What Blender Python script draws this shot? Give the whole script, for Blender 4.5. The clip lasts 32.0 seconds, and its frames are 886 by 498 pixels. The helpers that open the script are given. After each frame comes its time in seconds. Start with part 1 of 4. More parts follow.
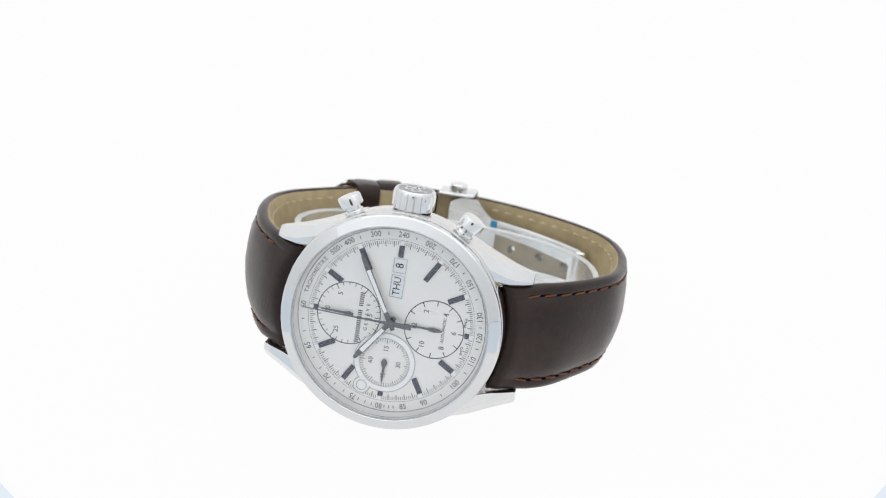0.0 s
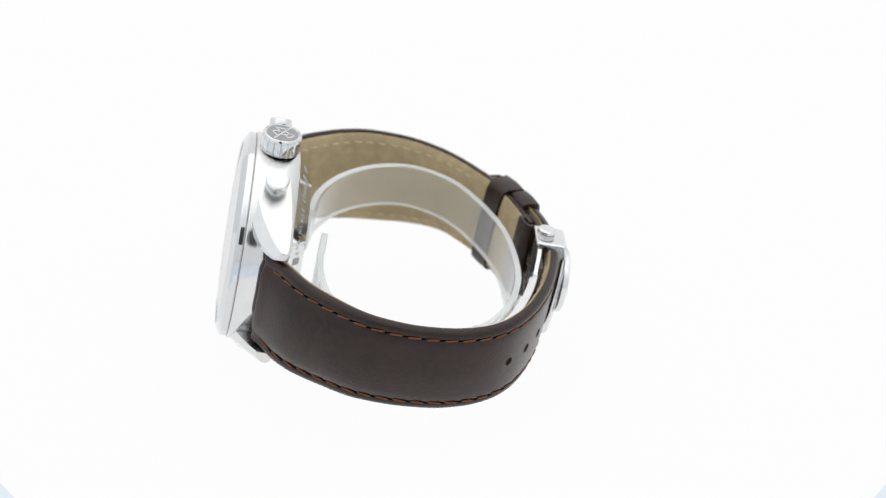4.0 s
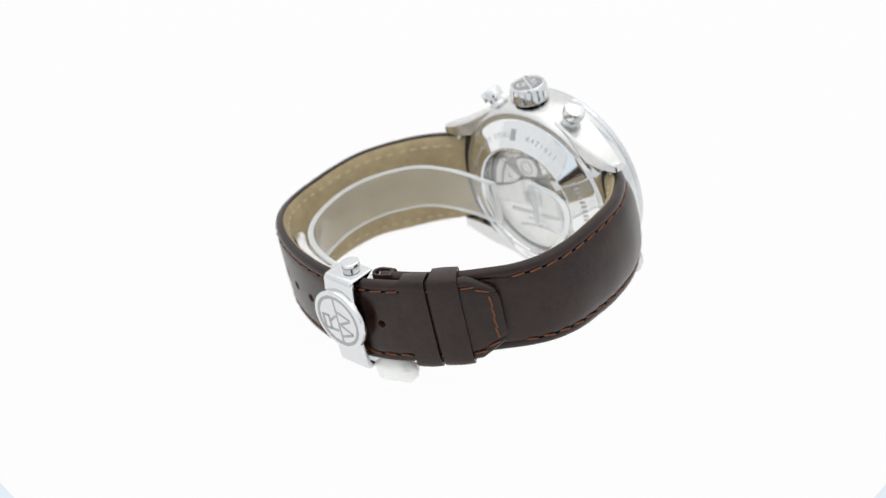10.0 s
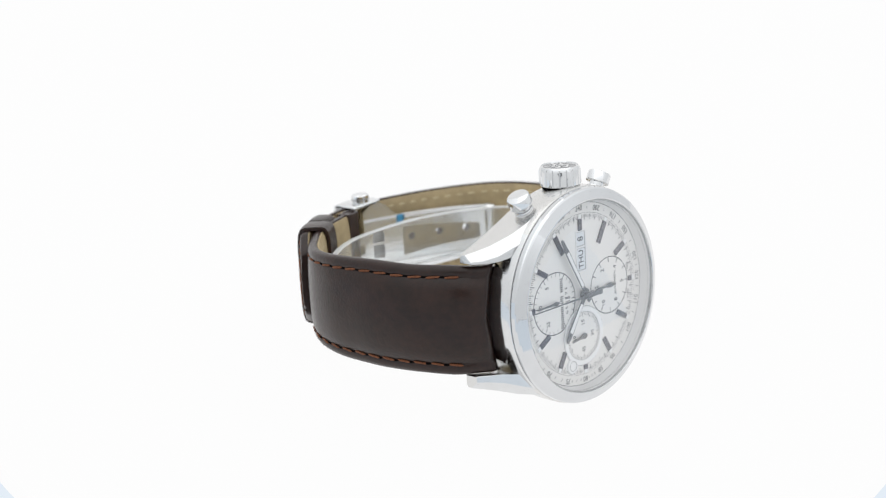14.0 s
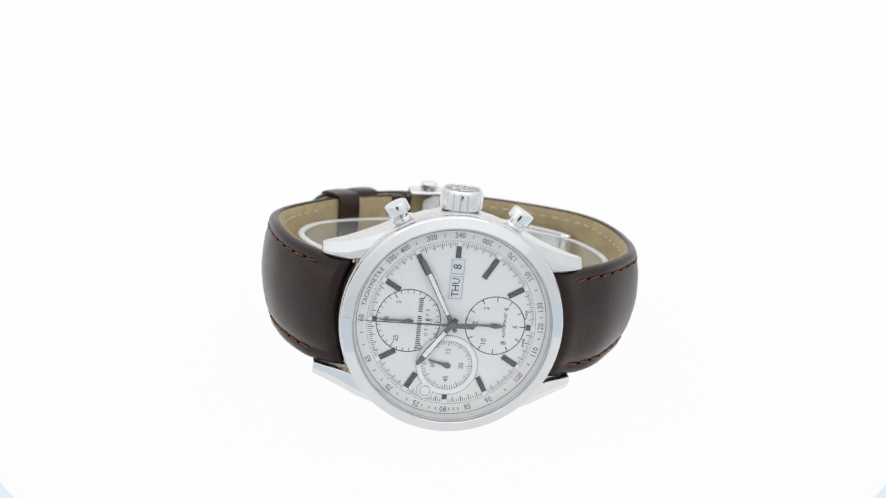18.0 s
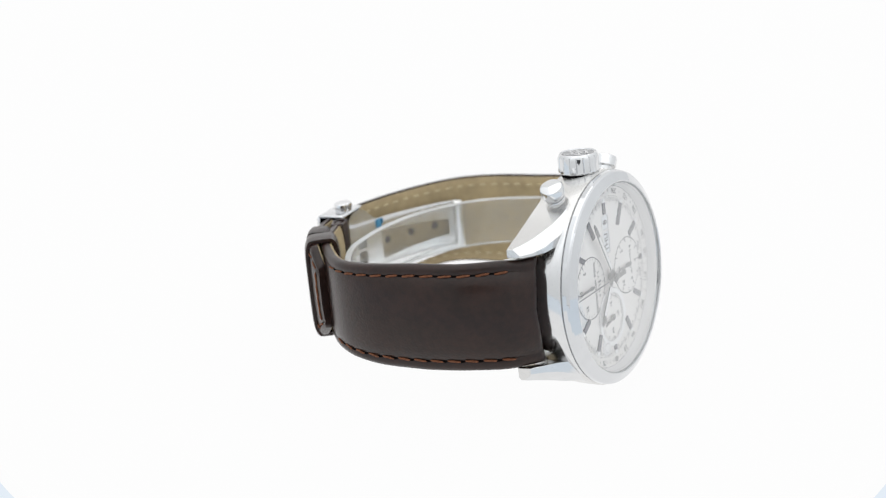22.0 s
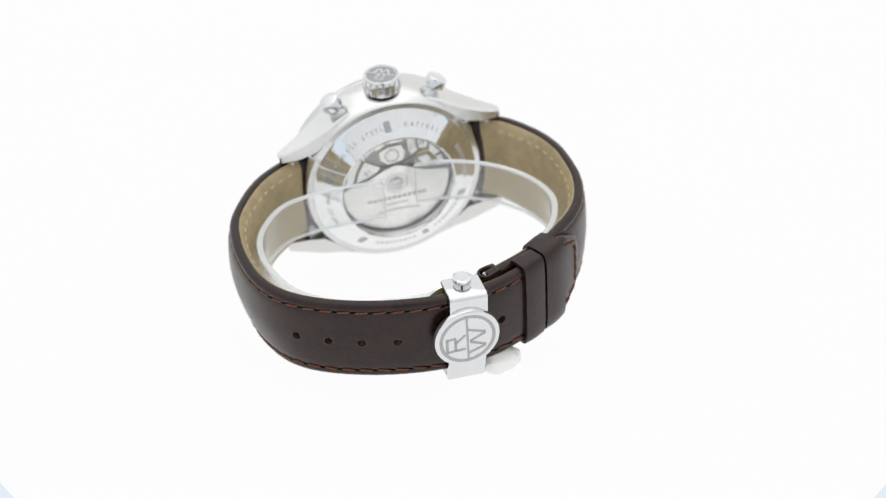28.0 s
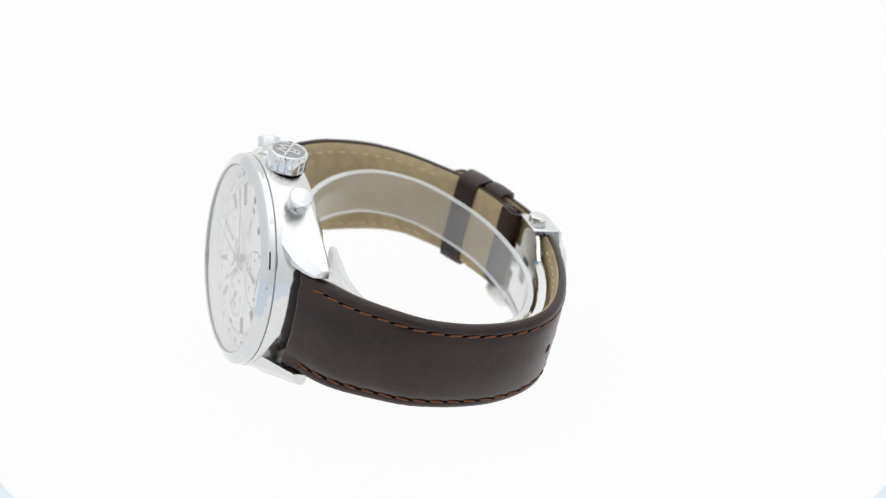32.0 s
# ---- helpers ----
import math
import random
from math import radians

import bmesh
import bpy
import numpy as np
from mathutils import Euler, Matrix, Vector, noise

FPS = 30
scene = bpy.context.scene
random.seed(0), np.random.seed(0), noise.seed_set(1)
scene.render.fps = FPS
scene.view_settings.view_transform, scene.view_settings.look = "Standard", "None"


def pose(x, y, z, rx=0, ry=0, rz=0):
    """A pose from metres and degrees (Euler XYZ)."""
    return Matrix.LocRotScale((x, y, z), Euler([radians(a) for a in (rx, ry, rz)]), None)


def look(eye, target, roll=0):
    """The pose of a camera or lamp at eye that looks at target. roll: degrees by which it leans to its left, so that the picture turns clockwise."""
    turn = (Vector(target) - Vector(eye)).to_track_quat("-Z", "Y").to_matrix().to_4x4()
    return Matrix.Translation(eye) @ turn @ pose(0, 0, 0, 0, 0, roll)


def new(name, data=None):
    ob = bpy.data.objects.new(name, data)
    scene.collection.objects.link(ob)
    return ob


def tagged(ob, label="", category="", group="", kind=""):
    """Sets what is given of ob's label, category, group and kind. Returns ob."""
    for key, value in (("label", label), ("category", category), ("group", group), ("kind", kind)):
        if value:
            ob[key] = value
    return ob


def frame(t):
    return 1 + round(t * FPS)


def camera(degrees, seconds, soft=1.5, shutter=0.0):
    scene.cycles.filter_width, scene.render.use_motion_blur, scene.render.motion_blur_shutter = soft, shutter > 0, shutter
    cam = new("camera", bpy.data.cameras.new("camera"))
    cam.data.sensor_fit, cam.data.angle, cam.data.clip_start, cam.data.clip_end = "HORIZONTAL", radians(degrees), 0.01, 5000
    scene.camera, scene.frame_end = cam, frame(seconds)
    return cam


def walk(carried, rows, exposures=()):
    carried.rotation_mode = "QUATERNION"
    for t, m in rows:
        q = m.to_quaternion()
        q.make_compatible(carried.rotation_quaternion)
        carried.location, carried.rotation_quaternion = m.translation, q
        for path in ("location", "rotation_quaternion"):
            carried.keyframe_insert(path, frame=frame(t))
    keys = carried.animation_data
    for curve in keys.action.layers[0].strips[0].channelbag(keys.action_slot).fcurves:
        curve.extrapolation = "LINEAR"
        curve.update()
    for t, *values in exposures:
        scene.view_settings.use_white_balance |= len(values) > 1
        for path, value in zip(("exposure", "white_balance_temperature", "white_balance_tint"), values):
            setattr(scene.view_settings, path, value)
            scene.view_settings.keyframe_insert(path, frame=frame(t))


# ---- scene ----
MM = 0.001
TABLE_Z = 25.0          # height of the turntable's axis origin over its top, in mm

# ---- the camera stands still ----
cam = camera(24.57, 32.0, soft=1.2)
cam.data.dof.use_dof = True
cam.data.dof.focus_distance, cam.data.dof.aperture_fstop = 0.405, 20.0
EYE = Vector((0.0, -395.7, 188.4 + TABLE_Z)) * MM
AIM = Vector((2.02, -1.68, -3.47 + TABLE_Z)) * MM
walk(cam, [(0.0, look(EYE, AIM, 0.38)), (32.0, look(EYE, AIM, 0.38))])

# ---- light: a backlit table in an added white light tent, walls and roof unseen ----
world = bpy.data.worlds.new("tent_surround")
scene.world = world
world.use_nodes = True
world.node_tree.nodes["Background"].inputs[0].default_value = (0.5, 0.53, 0.56, 1)
world.node_tree.nodes["Background"].inputs[1].default_value = 0.12
scene.view_settings.exposure = 0.0


# ---- materials ----
def material(name, color, rough=0.5, metal=0.0, grain=0.0, scale=400.0, bump=0.0, bump_scale=900.0, spec=0.5, coat=0.0, stretch=None):
    """A principled surface with colour variation at two scales and a fine relief."""
    m = bpy.data.materials.new(name)
    m.use_nodes = True
    nt = m.node_tree
    b = nt.nodes["Principled BSDF"]
    b.inputs["Base Color"].default_value = (*color, 1)
    b.inputs["Roughness"].default_value = rough
    b.inputs["Metallic"].default_value = metal
    b.inputs["Specular IOR Level"].default_value = spec
    b.inputs["Coat Weight"].default_value = coat
    co = nt.nodes.new("ShaderNodeTexCoord")
    mp = nt.nodes.new("ShaderNodeMapping")
    mp.inputs["Scale"].default_value = stretch or (1, 1, 1)
    nt.links.new(co.outputs["Object"], mp.inputs["Vector"])
    if grain:
        big = nt.nodes.new("ShaderNodeTexNoise")
        big.inputs["Scale"].default_value = scale * 0.2
        big.inputs["Detail"].default_value = 3
        small = nt.nodes.new("ShaderNodeTexNoise")
        small.inputs["Scale"].default_value = scale
        small.inputs["Detail"].default_value = 6
        for n in (big, small):
            nt.links.new(mp.outputs[0], n.inputs["Vector"])
        mix = nt.nodes.new("ShaderNodeMath")
        mix.operation = "ADD"
        nt.links.new(big.outputs["Fac"], mix.inputs[0])
        nt.links.new(small.outputs["Fac"], mix.inputs[1])
        ramp = nt.nodes.new("ShaderNodeValToRGB")
        ramp.color_ramp.elements[0].position = 0.62
        ramp.color_ramp.elements[1].position = 1.38 / 1.4
        lo = [c * (1 - grain) for c in color]
        hi = [min(1, c * (1 + grain)) for c in color]
        ramp.color_ramp.elements[0].color = (*lo, 1)
        ramp.color_ramp.elements[1].color = (*hi, 1)
        half = nt.nodes.new("ShaderNodeMath")
        half.operation = "MULTIPLY"
        half.inputs[1].default_value = 0.8
        nt.links.new(mix.outputs[0], half.inputs[0])
        nt.links.new(half.outputs[0], ramp.inputs[0])
        nt.links.new(ramp.outputs[0], b.inputs["Base Color"])
        rr = nt.nodes.new("ShaderNodeMapRange")
        rr.inputs["To Min"].default_value = max(0.0, rough - 0.06)
        rr.inputs["To Max"].default_value = min(1.0, rough + 0.06)
        nt.links.new(small.outputs["Fac"], rr.inputs["Value"])
        nt.links.new(rr.outputs[0], b.inputs["Roughness"])
    if bump:
        n = nt.nodes.new("ShaderNodeTexNoise")
        n.inputs["Scale"].default_value = bump_scale
        n.inputs["Detail"].default_value = 5
        nt.links.new(mp.outputs[0], n.inputs["Vector"])
        bp = nt.nodes.new("ShaderNodeBump")
        bp.inputs["Strength"].default_value = bump
        bp.inputs["Distance"].default_value = 0.0002
        nt.links.new(n.outputs["Fac"], bp.inputs["Height"])
        nt.links.new(bp.outputs[0], b.inputs["Normal"])
    return m


def glowing(name, color, strength):
    """A surface with a glow of its own, for lit white cloth or backlit acrylic."""
    m = bpy.data.materials.new(name)
    m.use_nodes = True
    nt = m.node_tree
    b = nt.nodes["Principled BSDF"]
    b.inputs["Base Color"].default_value = (0.02, 0.02, 0.02, 1)
    b.inputs["Roughness"].default_value = 0.9
    b.inputs["Specular IOR Level"].default_value = 0.0
    b.inputs["Emission Color"].default_value = (*color, 1)
    b.inputs["Emission Strength"].default_value = strength
    return m


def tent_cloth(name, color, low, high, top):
    """Tent cloth with a glow of its own, painted to brighten with height."""
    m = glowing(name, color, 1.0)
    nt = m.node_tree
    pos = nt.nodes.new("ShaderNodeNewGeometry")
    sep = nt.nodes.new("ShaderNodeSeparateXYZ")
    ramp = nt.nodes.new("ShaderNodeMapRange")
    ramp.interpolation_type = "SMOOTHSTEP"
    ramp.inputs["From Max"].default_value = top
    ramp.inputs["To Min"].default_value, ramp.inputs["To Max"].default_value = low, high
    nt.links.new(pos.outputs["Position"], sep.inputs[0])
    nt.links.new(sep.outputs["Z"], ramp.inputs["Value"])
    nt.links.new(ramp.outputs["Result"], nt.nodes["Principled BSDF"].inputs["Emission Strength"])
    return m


def clear(name, tint, ior, rough=0.0, haze=0.0, rise=4.0, gain=1.0):
    """A thin clear sheet: light passes straight, gloss grows towards the edge."""
    m = bpy.data.materials.new(name)
    m.use_nodes = True
    nt = m.node_tree
    nt.nodes.clear()
    out = nt.nodes.new("ShaderNodeOutputMaterial")
    tr = nt.nodes.new("ShaderNodeBsdfTransparent")
    tr.inputs[0].default_value = (*tint, 1)
    gl = nt.nodes.new("ShaderNodeBsdfGlossy")
    gl.inputs["Roughness"].default_value = rough
    lw = nt.nodes.new("ShaderNodeLayerWeight")
    lw.inputs["Blend"].default_value = 0.5
    pw = nt.nodes.new("ShaderNodeMath")
    pw.operation, pw.inputs[1].default_value = "POWER", rise
    ma = nt.nodes.new("ShaderNodeMath")
    ma.operation = "MULTIPLY_ADD"
    f0 = ((ior - 1) / (ior + 1)) ** 2
    ma.inputs[1].default_value, ma.inputs[2].default_value, ma.use_clamp = (1 - f0) * gain, f0, True
    nt.links.new(lw.outputs["Facing"], pw.inputs[0])
    nt.links.new(pw.outputs[0], ma.inputs[0])
    mx = nt.nodes.new("ShaderNodeMixShader")
    nt.links.new(ma.outputs[0], mx.inputs[0])
    nt.links.new(tr.outputs[0], mx.inputs[1])
    nt.links.new(gl.outputs[0], mx.inputs[2])
    nt.links.new(mx.outputs[0], out.inputs[0])
    if haze:
        # a share of white scatter makes the sheet hazy
        df = nt.nodes.new("ShaderNodeBsdfTranslucent")
        df.inputs[0].default_value = (0.95, 0.96, 0.97, 1)
        dd = nt.nodes.new("ShaderNodeBsdfDiffuse")
        dd.inputs[0].default_value = (0.95, 0.96, 0.97, 1)
        both, veil = nt.nodes.new("ShaderNodeMixShader"), nt.nodes.new("ShaderNodeMixShader")
        both.inputs[0].default_value, veil.inputs[0].default_value = 0.5, haze
        nt.links.new(df.outputs[0], both.inputs[1])
        nt.links.new(dd.outputs[0], both.inputs[2])
        nt.links.new(mx.outputs[0], veil.inputs[1])
        nt.links.new(both.outputs[0], veil.inputs[2])
        nt.links.new(veil.outputs[0], out.inputs[0])
    return m


GLOW = glowing("backlit_acrylic", (1.0, 1.0, 1.0), 0.962)
# roof out of view, added as the main glowing light from above
GLOW_ROOF = glowing("tent_glow_roof", (0.995, 1.0, 1.0), 1.5)
# unseen sides and front, added to light the watch and show in its steel
GLOW_SIDE = tent_cloth("tent_glow_side", (0.965, 0.985, 1.0), 0.85, 1.25, 1.2)
GLOW_FRONT = tent_cloth("tent_glow_front", (0.965, 0.985, 1.0), 0.8, 1.5, 1.0)
# the table cloth is no lamp; its brightness is put in as glow
GLOW_TABLE = glowing("table_cloth_glow", (0.82, 0.90, 0.98), 0.93)
LEATHER = material("brown_leather", (0.0180, 0.0072, 0.0049), 0.31, grain=0.3, scale=700, bump=0.34, bump_scale=1900, spec=0.33, coat=0.1)
LINING = material("beige_lining", (0.36, 0.285, 0.165), 0.65, grain=0.13, scale=500, bump=0.1, bump_scale=1800, spec=0.25)
THREAD = material("rust_thread", (0.165, 0.064, 0.032), 0.7, grain=0.3, scale=3000, bump=0.5, bump_scale=6000, spec=0.2)
THREAD_BEIGE = material("beige_thread", (0.50, 0.42, 0.27), 0.75, grain=0.15, scale=3000, spec=0.2)
HOLE = material("hole_wall", (0.075, 0.045, 0.033), 0.5, spec=0.3)
STEEL = material("polished_steel", (0.75, 0.757, 0.765), 0.09, 1.0, grain=0.03, scale=300)
STEEL_BEZEL = material("polished_bezel_steel", (0.68, 0.69, 0.705), 0.05, 1.0, grain=0.02, scale=300)
STEEL_BLADE = material("clasp_blade_steel", (0.84, 0.84, 0.84), 0.16, 1.0, grain=0.03, scale=300)
STEEL_LUG = material("polished_lug_steel", (0.72, 0.725, 0.73), 0.12, 1.0, grain=0.03, scale=300)
STEEL_SATIN = material("brushed_steel", (0.705, 0.70, 0.69), 0.24, 1.0, grain=0.01, scale=4000)
STEEL_BACK = material("caseback_steel", (0.86, 0.865, 0.87), 0.06, 1.0, grain=0.02, scale=700)
DARK_GAP = material("dark_gap", (0.004, 0.003, 0.003), 0.9, 0.0, spec=0.03)
DIAL = material("silver_dial", (0.90, 0.887, 0.864), 0.42, 0.15, grain=0.01, scale=900, bump=0.04, bump_scale=4000)
DIAL_RING = material("silver_ring", (0.88, 0.88, 0.88), 0.3, 0.25)
RING_LINE = material("grey_ring_line", (0.42, 0.425, 0.43), 0.5)
GASKET = material("grey_gasket", (0.4, 0.405, 0.41), 0.5)
SEAM = material("grey_seam", (0.42, 0.42, 0.425), 0.25, 0.3)
INK = material("dark_print", (0.05, 0.05, 0.06), 0.6)
INK_SOFT = material("grey_print", (0.13, 0.13, 0.14), 0.6)
MARKER = material("dark_marker", (0.085, 0.09, 0.12), 0.35, 0.3)
HAND_GREY = material("grey_hand", (0.16, 0.165, 0.175), 0.3, 0.7)
LUME = material("white_lume", (0.94, 0.945, 0.945), 0.5)
DATE_PAPER = material("date_disc", (0.80, 0.83, 0.86), 0.5)
CRYSTAL = clear("sapphire", (0.985, 0.99, 1.0), 1.55, rise=2.1, gain=1.35)
CUFF = clear("clear_acrylic", (0.983, 0.99, 0.99), 1.5, 0.02, 0.09)
CUFF_RIM = clear("polished_acrylic_edge", (0.95, 0.965, 0.965), 1.5, 0.1, 0.5)
ETCH_SOFT = material("light_etching", (0.47, 0.47, 0.47), 0.45, 0.6)
ETCH_PALE = material("pale_etching", (0.62, 0.62, 0.62), 0.4, 0.7)
ROTOR = material("movement_steel", (0.93, 0.915, 0.875), 0.3, 0.85, grain=0.06, scale=900)
BRASS = material("brass", (0.75, 0.58, 0.25), 0.3, 1.0)
MOVEMENT_DARK = material("movement_recess", (0.46, 0.45, 0.43), 0.45, 0.6)
ENAMEL = material("crown_enamel", (0.34, 0.34, 0.35), 0.35, 0.7)
EMBLEM_GREY = material("etched_grey", (0.42, 0.425, 0.43), 0.45, 0.6)
BLUE_FILM = material("blue_film", (0.05, 0.24, 0.42), 0.3)
PUTTY = material("white_putty", (0.9, 0.9, 0.87), 0.6, grain=0.03, scale=200, bump=0.3, bump_scale=300)


# ---- building helpers ----
def part(name, bm, mat, parent=None, label="", smooth=True, angle=35.0):
    """Links a bmesh, drawn in mm, as one mesh object under a thing or a part."""
    bmesh.ops.scale(bm, vec=(MM, MM, MM), verts=bm.verts)
    if smooth:
        for f in bm.faces:
            f.smooth = True
        lim = radians(angle)
        for e in bm.edges:
            if len(e.link_faces) == 2 and e.calc_face_angle(0) > lim:
                e.smooth = False
    me = bpy.data.meshes.new(name)
    bm.to_mesh(me)
    bm.free()
    me.materials.append(mat)
    ob = new(name, me)
    ob.parent = parent
    if label:
        tagged(ob, label)
    return ob


def spun(profile, axis="Y", steps=96, closed=False, centre=(0, 0, 0)):
    """A body of revolution from (radius, height) pairs about a local axis."""
    bm = bmesh.new()
    rings = []
    for r, h in profile:
        ring = []
        if r < 1e-6:
            rings.append([bm.verts.new(place(0, 0, h, axis, centre))])
            continue
        for i in range(steps):
            a = 2 * math.pi * i / steps
            ring.append(bm.verts.new(place(r * math.cos(a), r * math.sin(a), h, axis, centre)))
        rings.append(ring)
    pairs = list(zip(rings, rings[1:]))
    if closed:
        pairs.append((rings[-1], rings[0]))
    for a, b in pairs:
        for i in range(steps):
            j = (i + 1) % steps
            if len(a) == 1 and len(b) == 1:
                break
            if len(a) == 1:
                bm.faces.new((a[0], b[i], b[j]))
            elif len(b) == 1:
                bm.faces.new((a[i], a[j], b[0]))
            else:
                bm.faces.new((a[i], a[j], b[j], b[i]))
    bmesh.ops.recalc_face_normals(bm, faces=bm.faces)
    return bm


def place(a, b, h, axis, c):
    if axis == "Y":
        return (c[0] + a, c[1] + h, c[2] + b)
    if axis == "Z":
        return (c[0] + a, c[1] + b, c[2] + h)
    return (c[0] + h, c[1] + a, c[2] + b)


def box(bm, x0, x1, y0, y1, z0, z1, bevel=0.0, m=None):
    """Adds a bevelled block to a bmesh."""
    r = bmesh.ops.create_cube(bm, size=1.0)
    vs = r["verts"]
    for v in vs:
        v.co = Vector((x0 + (v.co.x + 0.5) * (x1 - x0), y0 + (v.co.y + 0.5) * (y1 - y0), z0 + (v.co.z + 0.5) * (z1 - z0)))
    if bevel:
        es = list({e for v in vs for e in v.link_edges})
        res = bmesh.ops.bevel(bm, geom=es, offset=bevel, segments=2, profile=0.5, affect="EDGES")
        vs = list({v for f in res["faces"] for v in f.verts} | {v for v in vs if v.is_valid})
    if m is not None:
        bmesh.ops.transform(bm, matrix=m, verts=vs)
    return bm


def blocks(*items, bevel=0.0):
    bm = bmesh.new()
    for it in items:
        box(bm, *it, bevel=bevel)
    return bm


def prism(points, h0, h1, axis="Y", bevel=0.0):
    """A flat outline given by (a, b) pairs, raised from h0 to h1 along an axis."""
    bm = bmesh.new()
    lo = [bm.verts.new(place(a, b, h0, axis, (0, 0, 0))) for a, b in points]
    hi = [bm.verts.new(place(a, b, h1, axis, (0, 0, 0))) for a, b in points]
    bm.faces.new(lo)
    bm.faces.new(hi)
    n = len(points)
    for i in range(n):
        bm.faces.new((lo[i], lo[(i + 1) % n], hi[(i + 1) % n], hi[i]))
    bmesh.ops.recalc_face_normals(bm, faces=bm.faces)
    if bevel:
        bmesh.ops.bevel(bm, geom=bm.edges[:], offset=bevel, segments=2, profile=0.5, affect="EDGES")
    return bm


def moved(bm, m):
    bmesh.ops.transform(bm, matrix=m, verts=bm.verts)
    return bm


def lettering(text, size, right, up, pos, mat, parent, name="numeral", label="", squeeze=1.0, depth=0.03):
    """Raised print with the built-in font, laid out along right and up, centred on pos (mm)."""
    cu = bpy.data.curves.new(name, "FONT")
    cu.body, cu.size, cu.align_x, cu.align_y, cu.resolution_u = text, size, "CENTER", "CENTER", 2
    cu.extrude = depth
    tmp = bpy.data.objects.new(name, cu)
    scene.collection.objects.link(tmp)
    me = bpy.data.meshes.new_from_object(tmp.evaluated_get(bpy.context.evaluated_depsgraph_get()))
    bpy.data.objects.remove(tmp)
    bpy.data.curves.remove(cu)
    right, up = Vector(right).normalized(), Vector(up).normalized()
    nrm = right.cross(up)
    m = Matrix.Identity(4)
    for i in range(3):
        m[i][0], m[i][1], m[i][2], m[i][3] = right[i] * squeeze, up[i], nrm[i], pos[i]
    bm = bmesh.new()
    bm.from_mesh(me)
    bpy.data.meshes.remove(me)
    return part(name, moved(bm, m), mat, parent, label, smooth=False)


def ease(a, b, x):
    k = min(1.0, max(0.0, (x - a) / (b - a)))
    return k * k * (3 - 2 * k)


# ---- the setting: tent, table and turntable ----
def setting():
    bm = bmesh.new()
    box(bm, -700, 700, -410, 900, -45, -5)
    tagged(part("table", bm, GLOW_TABLE, None, smooth=False), "pale bluish cloth covering the table in the light tent, made to glow", "table", kind="structure")
    bm = bmesh.new()
    box(bm, -690, 690, -12, 890, -5, -4.5)
    tagged(part("floor", bm, GLOW, None, smooth=False), "white backlit sheet running back under the turntable", "floor", kind="structure")
    bm = bmesh.new()
    box(bm, -700, 700, 900, 910, -5, 1200)
    tagged(part("wall_back", bm, GLOW, None, smooth=False), "unseen evenly glowing white cloth back of a light tent", "wall", kind="structure")
    for name, x in (("wall_left", -710), ("wall_right", 700)):
        bm = bmesh.new()
        box(bm, x, x + 10, -410, 910, -5, 1200)
        tagged(part(name, bm, GLOW_SIDE, None, smooth=False), "unseen white cloth side of a light tent, glowing brighter upwards", "wall", kind="structure")
    bm = bmesh.new()
    box(bm, -710, 710, -420, 910, 1200, 1210)
    tagged(part("ceiling", bm, GLOW_ROOF, None, smooth=False), "unseen brightly glowing white cloth roof of a light tent", "ceiling", kind="structure")
    # front cloth with a round hole for the lens
    bm = bmesh.new()
    cz = 188.4 + TABLE_Z
    n = 48
    rings = []
    for y in (-420, -410):
        inner = [bm.verts.new((88 * math.cos(2 * math.pi * i / n), y, cz + 88 * math.sin(2 * math.pi * i / n))) for i in range(n)]
        outer = []
        for i in range(n):
            a = 2 * math.pi * i / n
            dx, dz = math.cos(a), math.sin(a)
            k = min(710 / abs(dx) if abs(dx) > 1e-6 else 1e9, ((1200 - cz) if dz > 0 else (cz + 4)) / abs(dz) if abs(dz) > 1e-6 else 1e9)
            outer.append(bm.verts.new((dx * k, y, cz + dz * k)))
        rings.append((inner, outer))
        for i in range(n):
            j = (i + 1) % n
            bm.faces.new((inner[i], inner[j], outer[j], outer[i]))
    for k in (0, 1):
        a, b = rings[0][k], rings[1][k]
        for i in range(n):
            j = (i + 1) % n
            bm.faces.new((a[i], a[j], b[j], b[i]))
    bmesh.ops.recalc_face_normals(bm, faces=bm.faces)
    tagged(part("wall_front", bm, GLOW_FRONT, None, smooth=False), "unseen bluish white cloth front of a light tent with lens port, glowing brighter upwards", "wall", kind="structure")
    plate = tagged(new("turntable"), "round backlit white acrylic turntable plate", "turntable")
    part("plate", spun([(0, -4.5), (101.0, -4.5), (101.0, 0), (0, 0)], "Z", 160), GLOW, plate, "flat white plate")
    part("edge", spun([(101.0, -4.5), (102.5, -4.5), (103.3, -3.8), (103.3, -0.5), (102.9, 0), (101.0, 0)], "Z", 160), GLOW, plate, "rounded rim of the plate")
    return plate


turntable = setting()

# ---- the watch: x to six o'clock, z to the crown, y to the case back, origin in the dial, mm ----
watch = tagged(new("wristwatch"), "steel chronograph wristwatch with silver dial and brown leather strap", "watch")


def clock(seconds, r, y):
    """A place on the dial by seconds round it."""
    a = 2 * math.pi * seconds / 60
    return Vector((-r * math.cos(a), y, r * math.sin(a)))


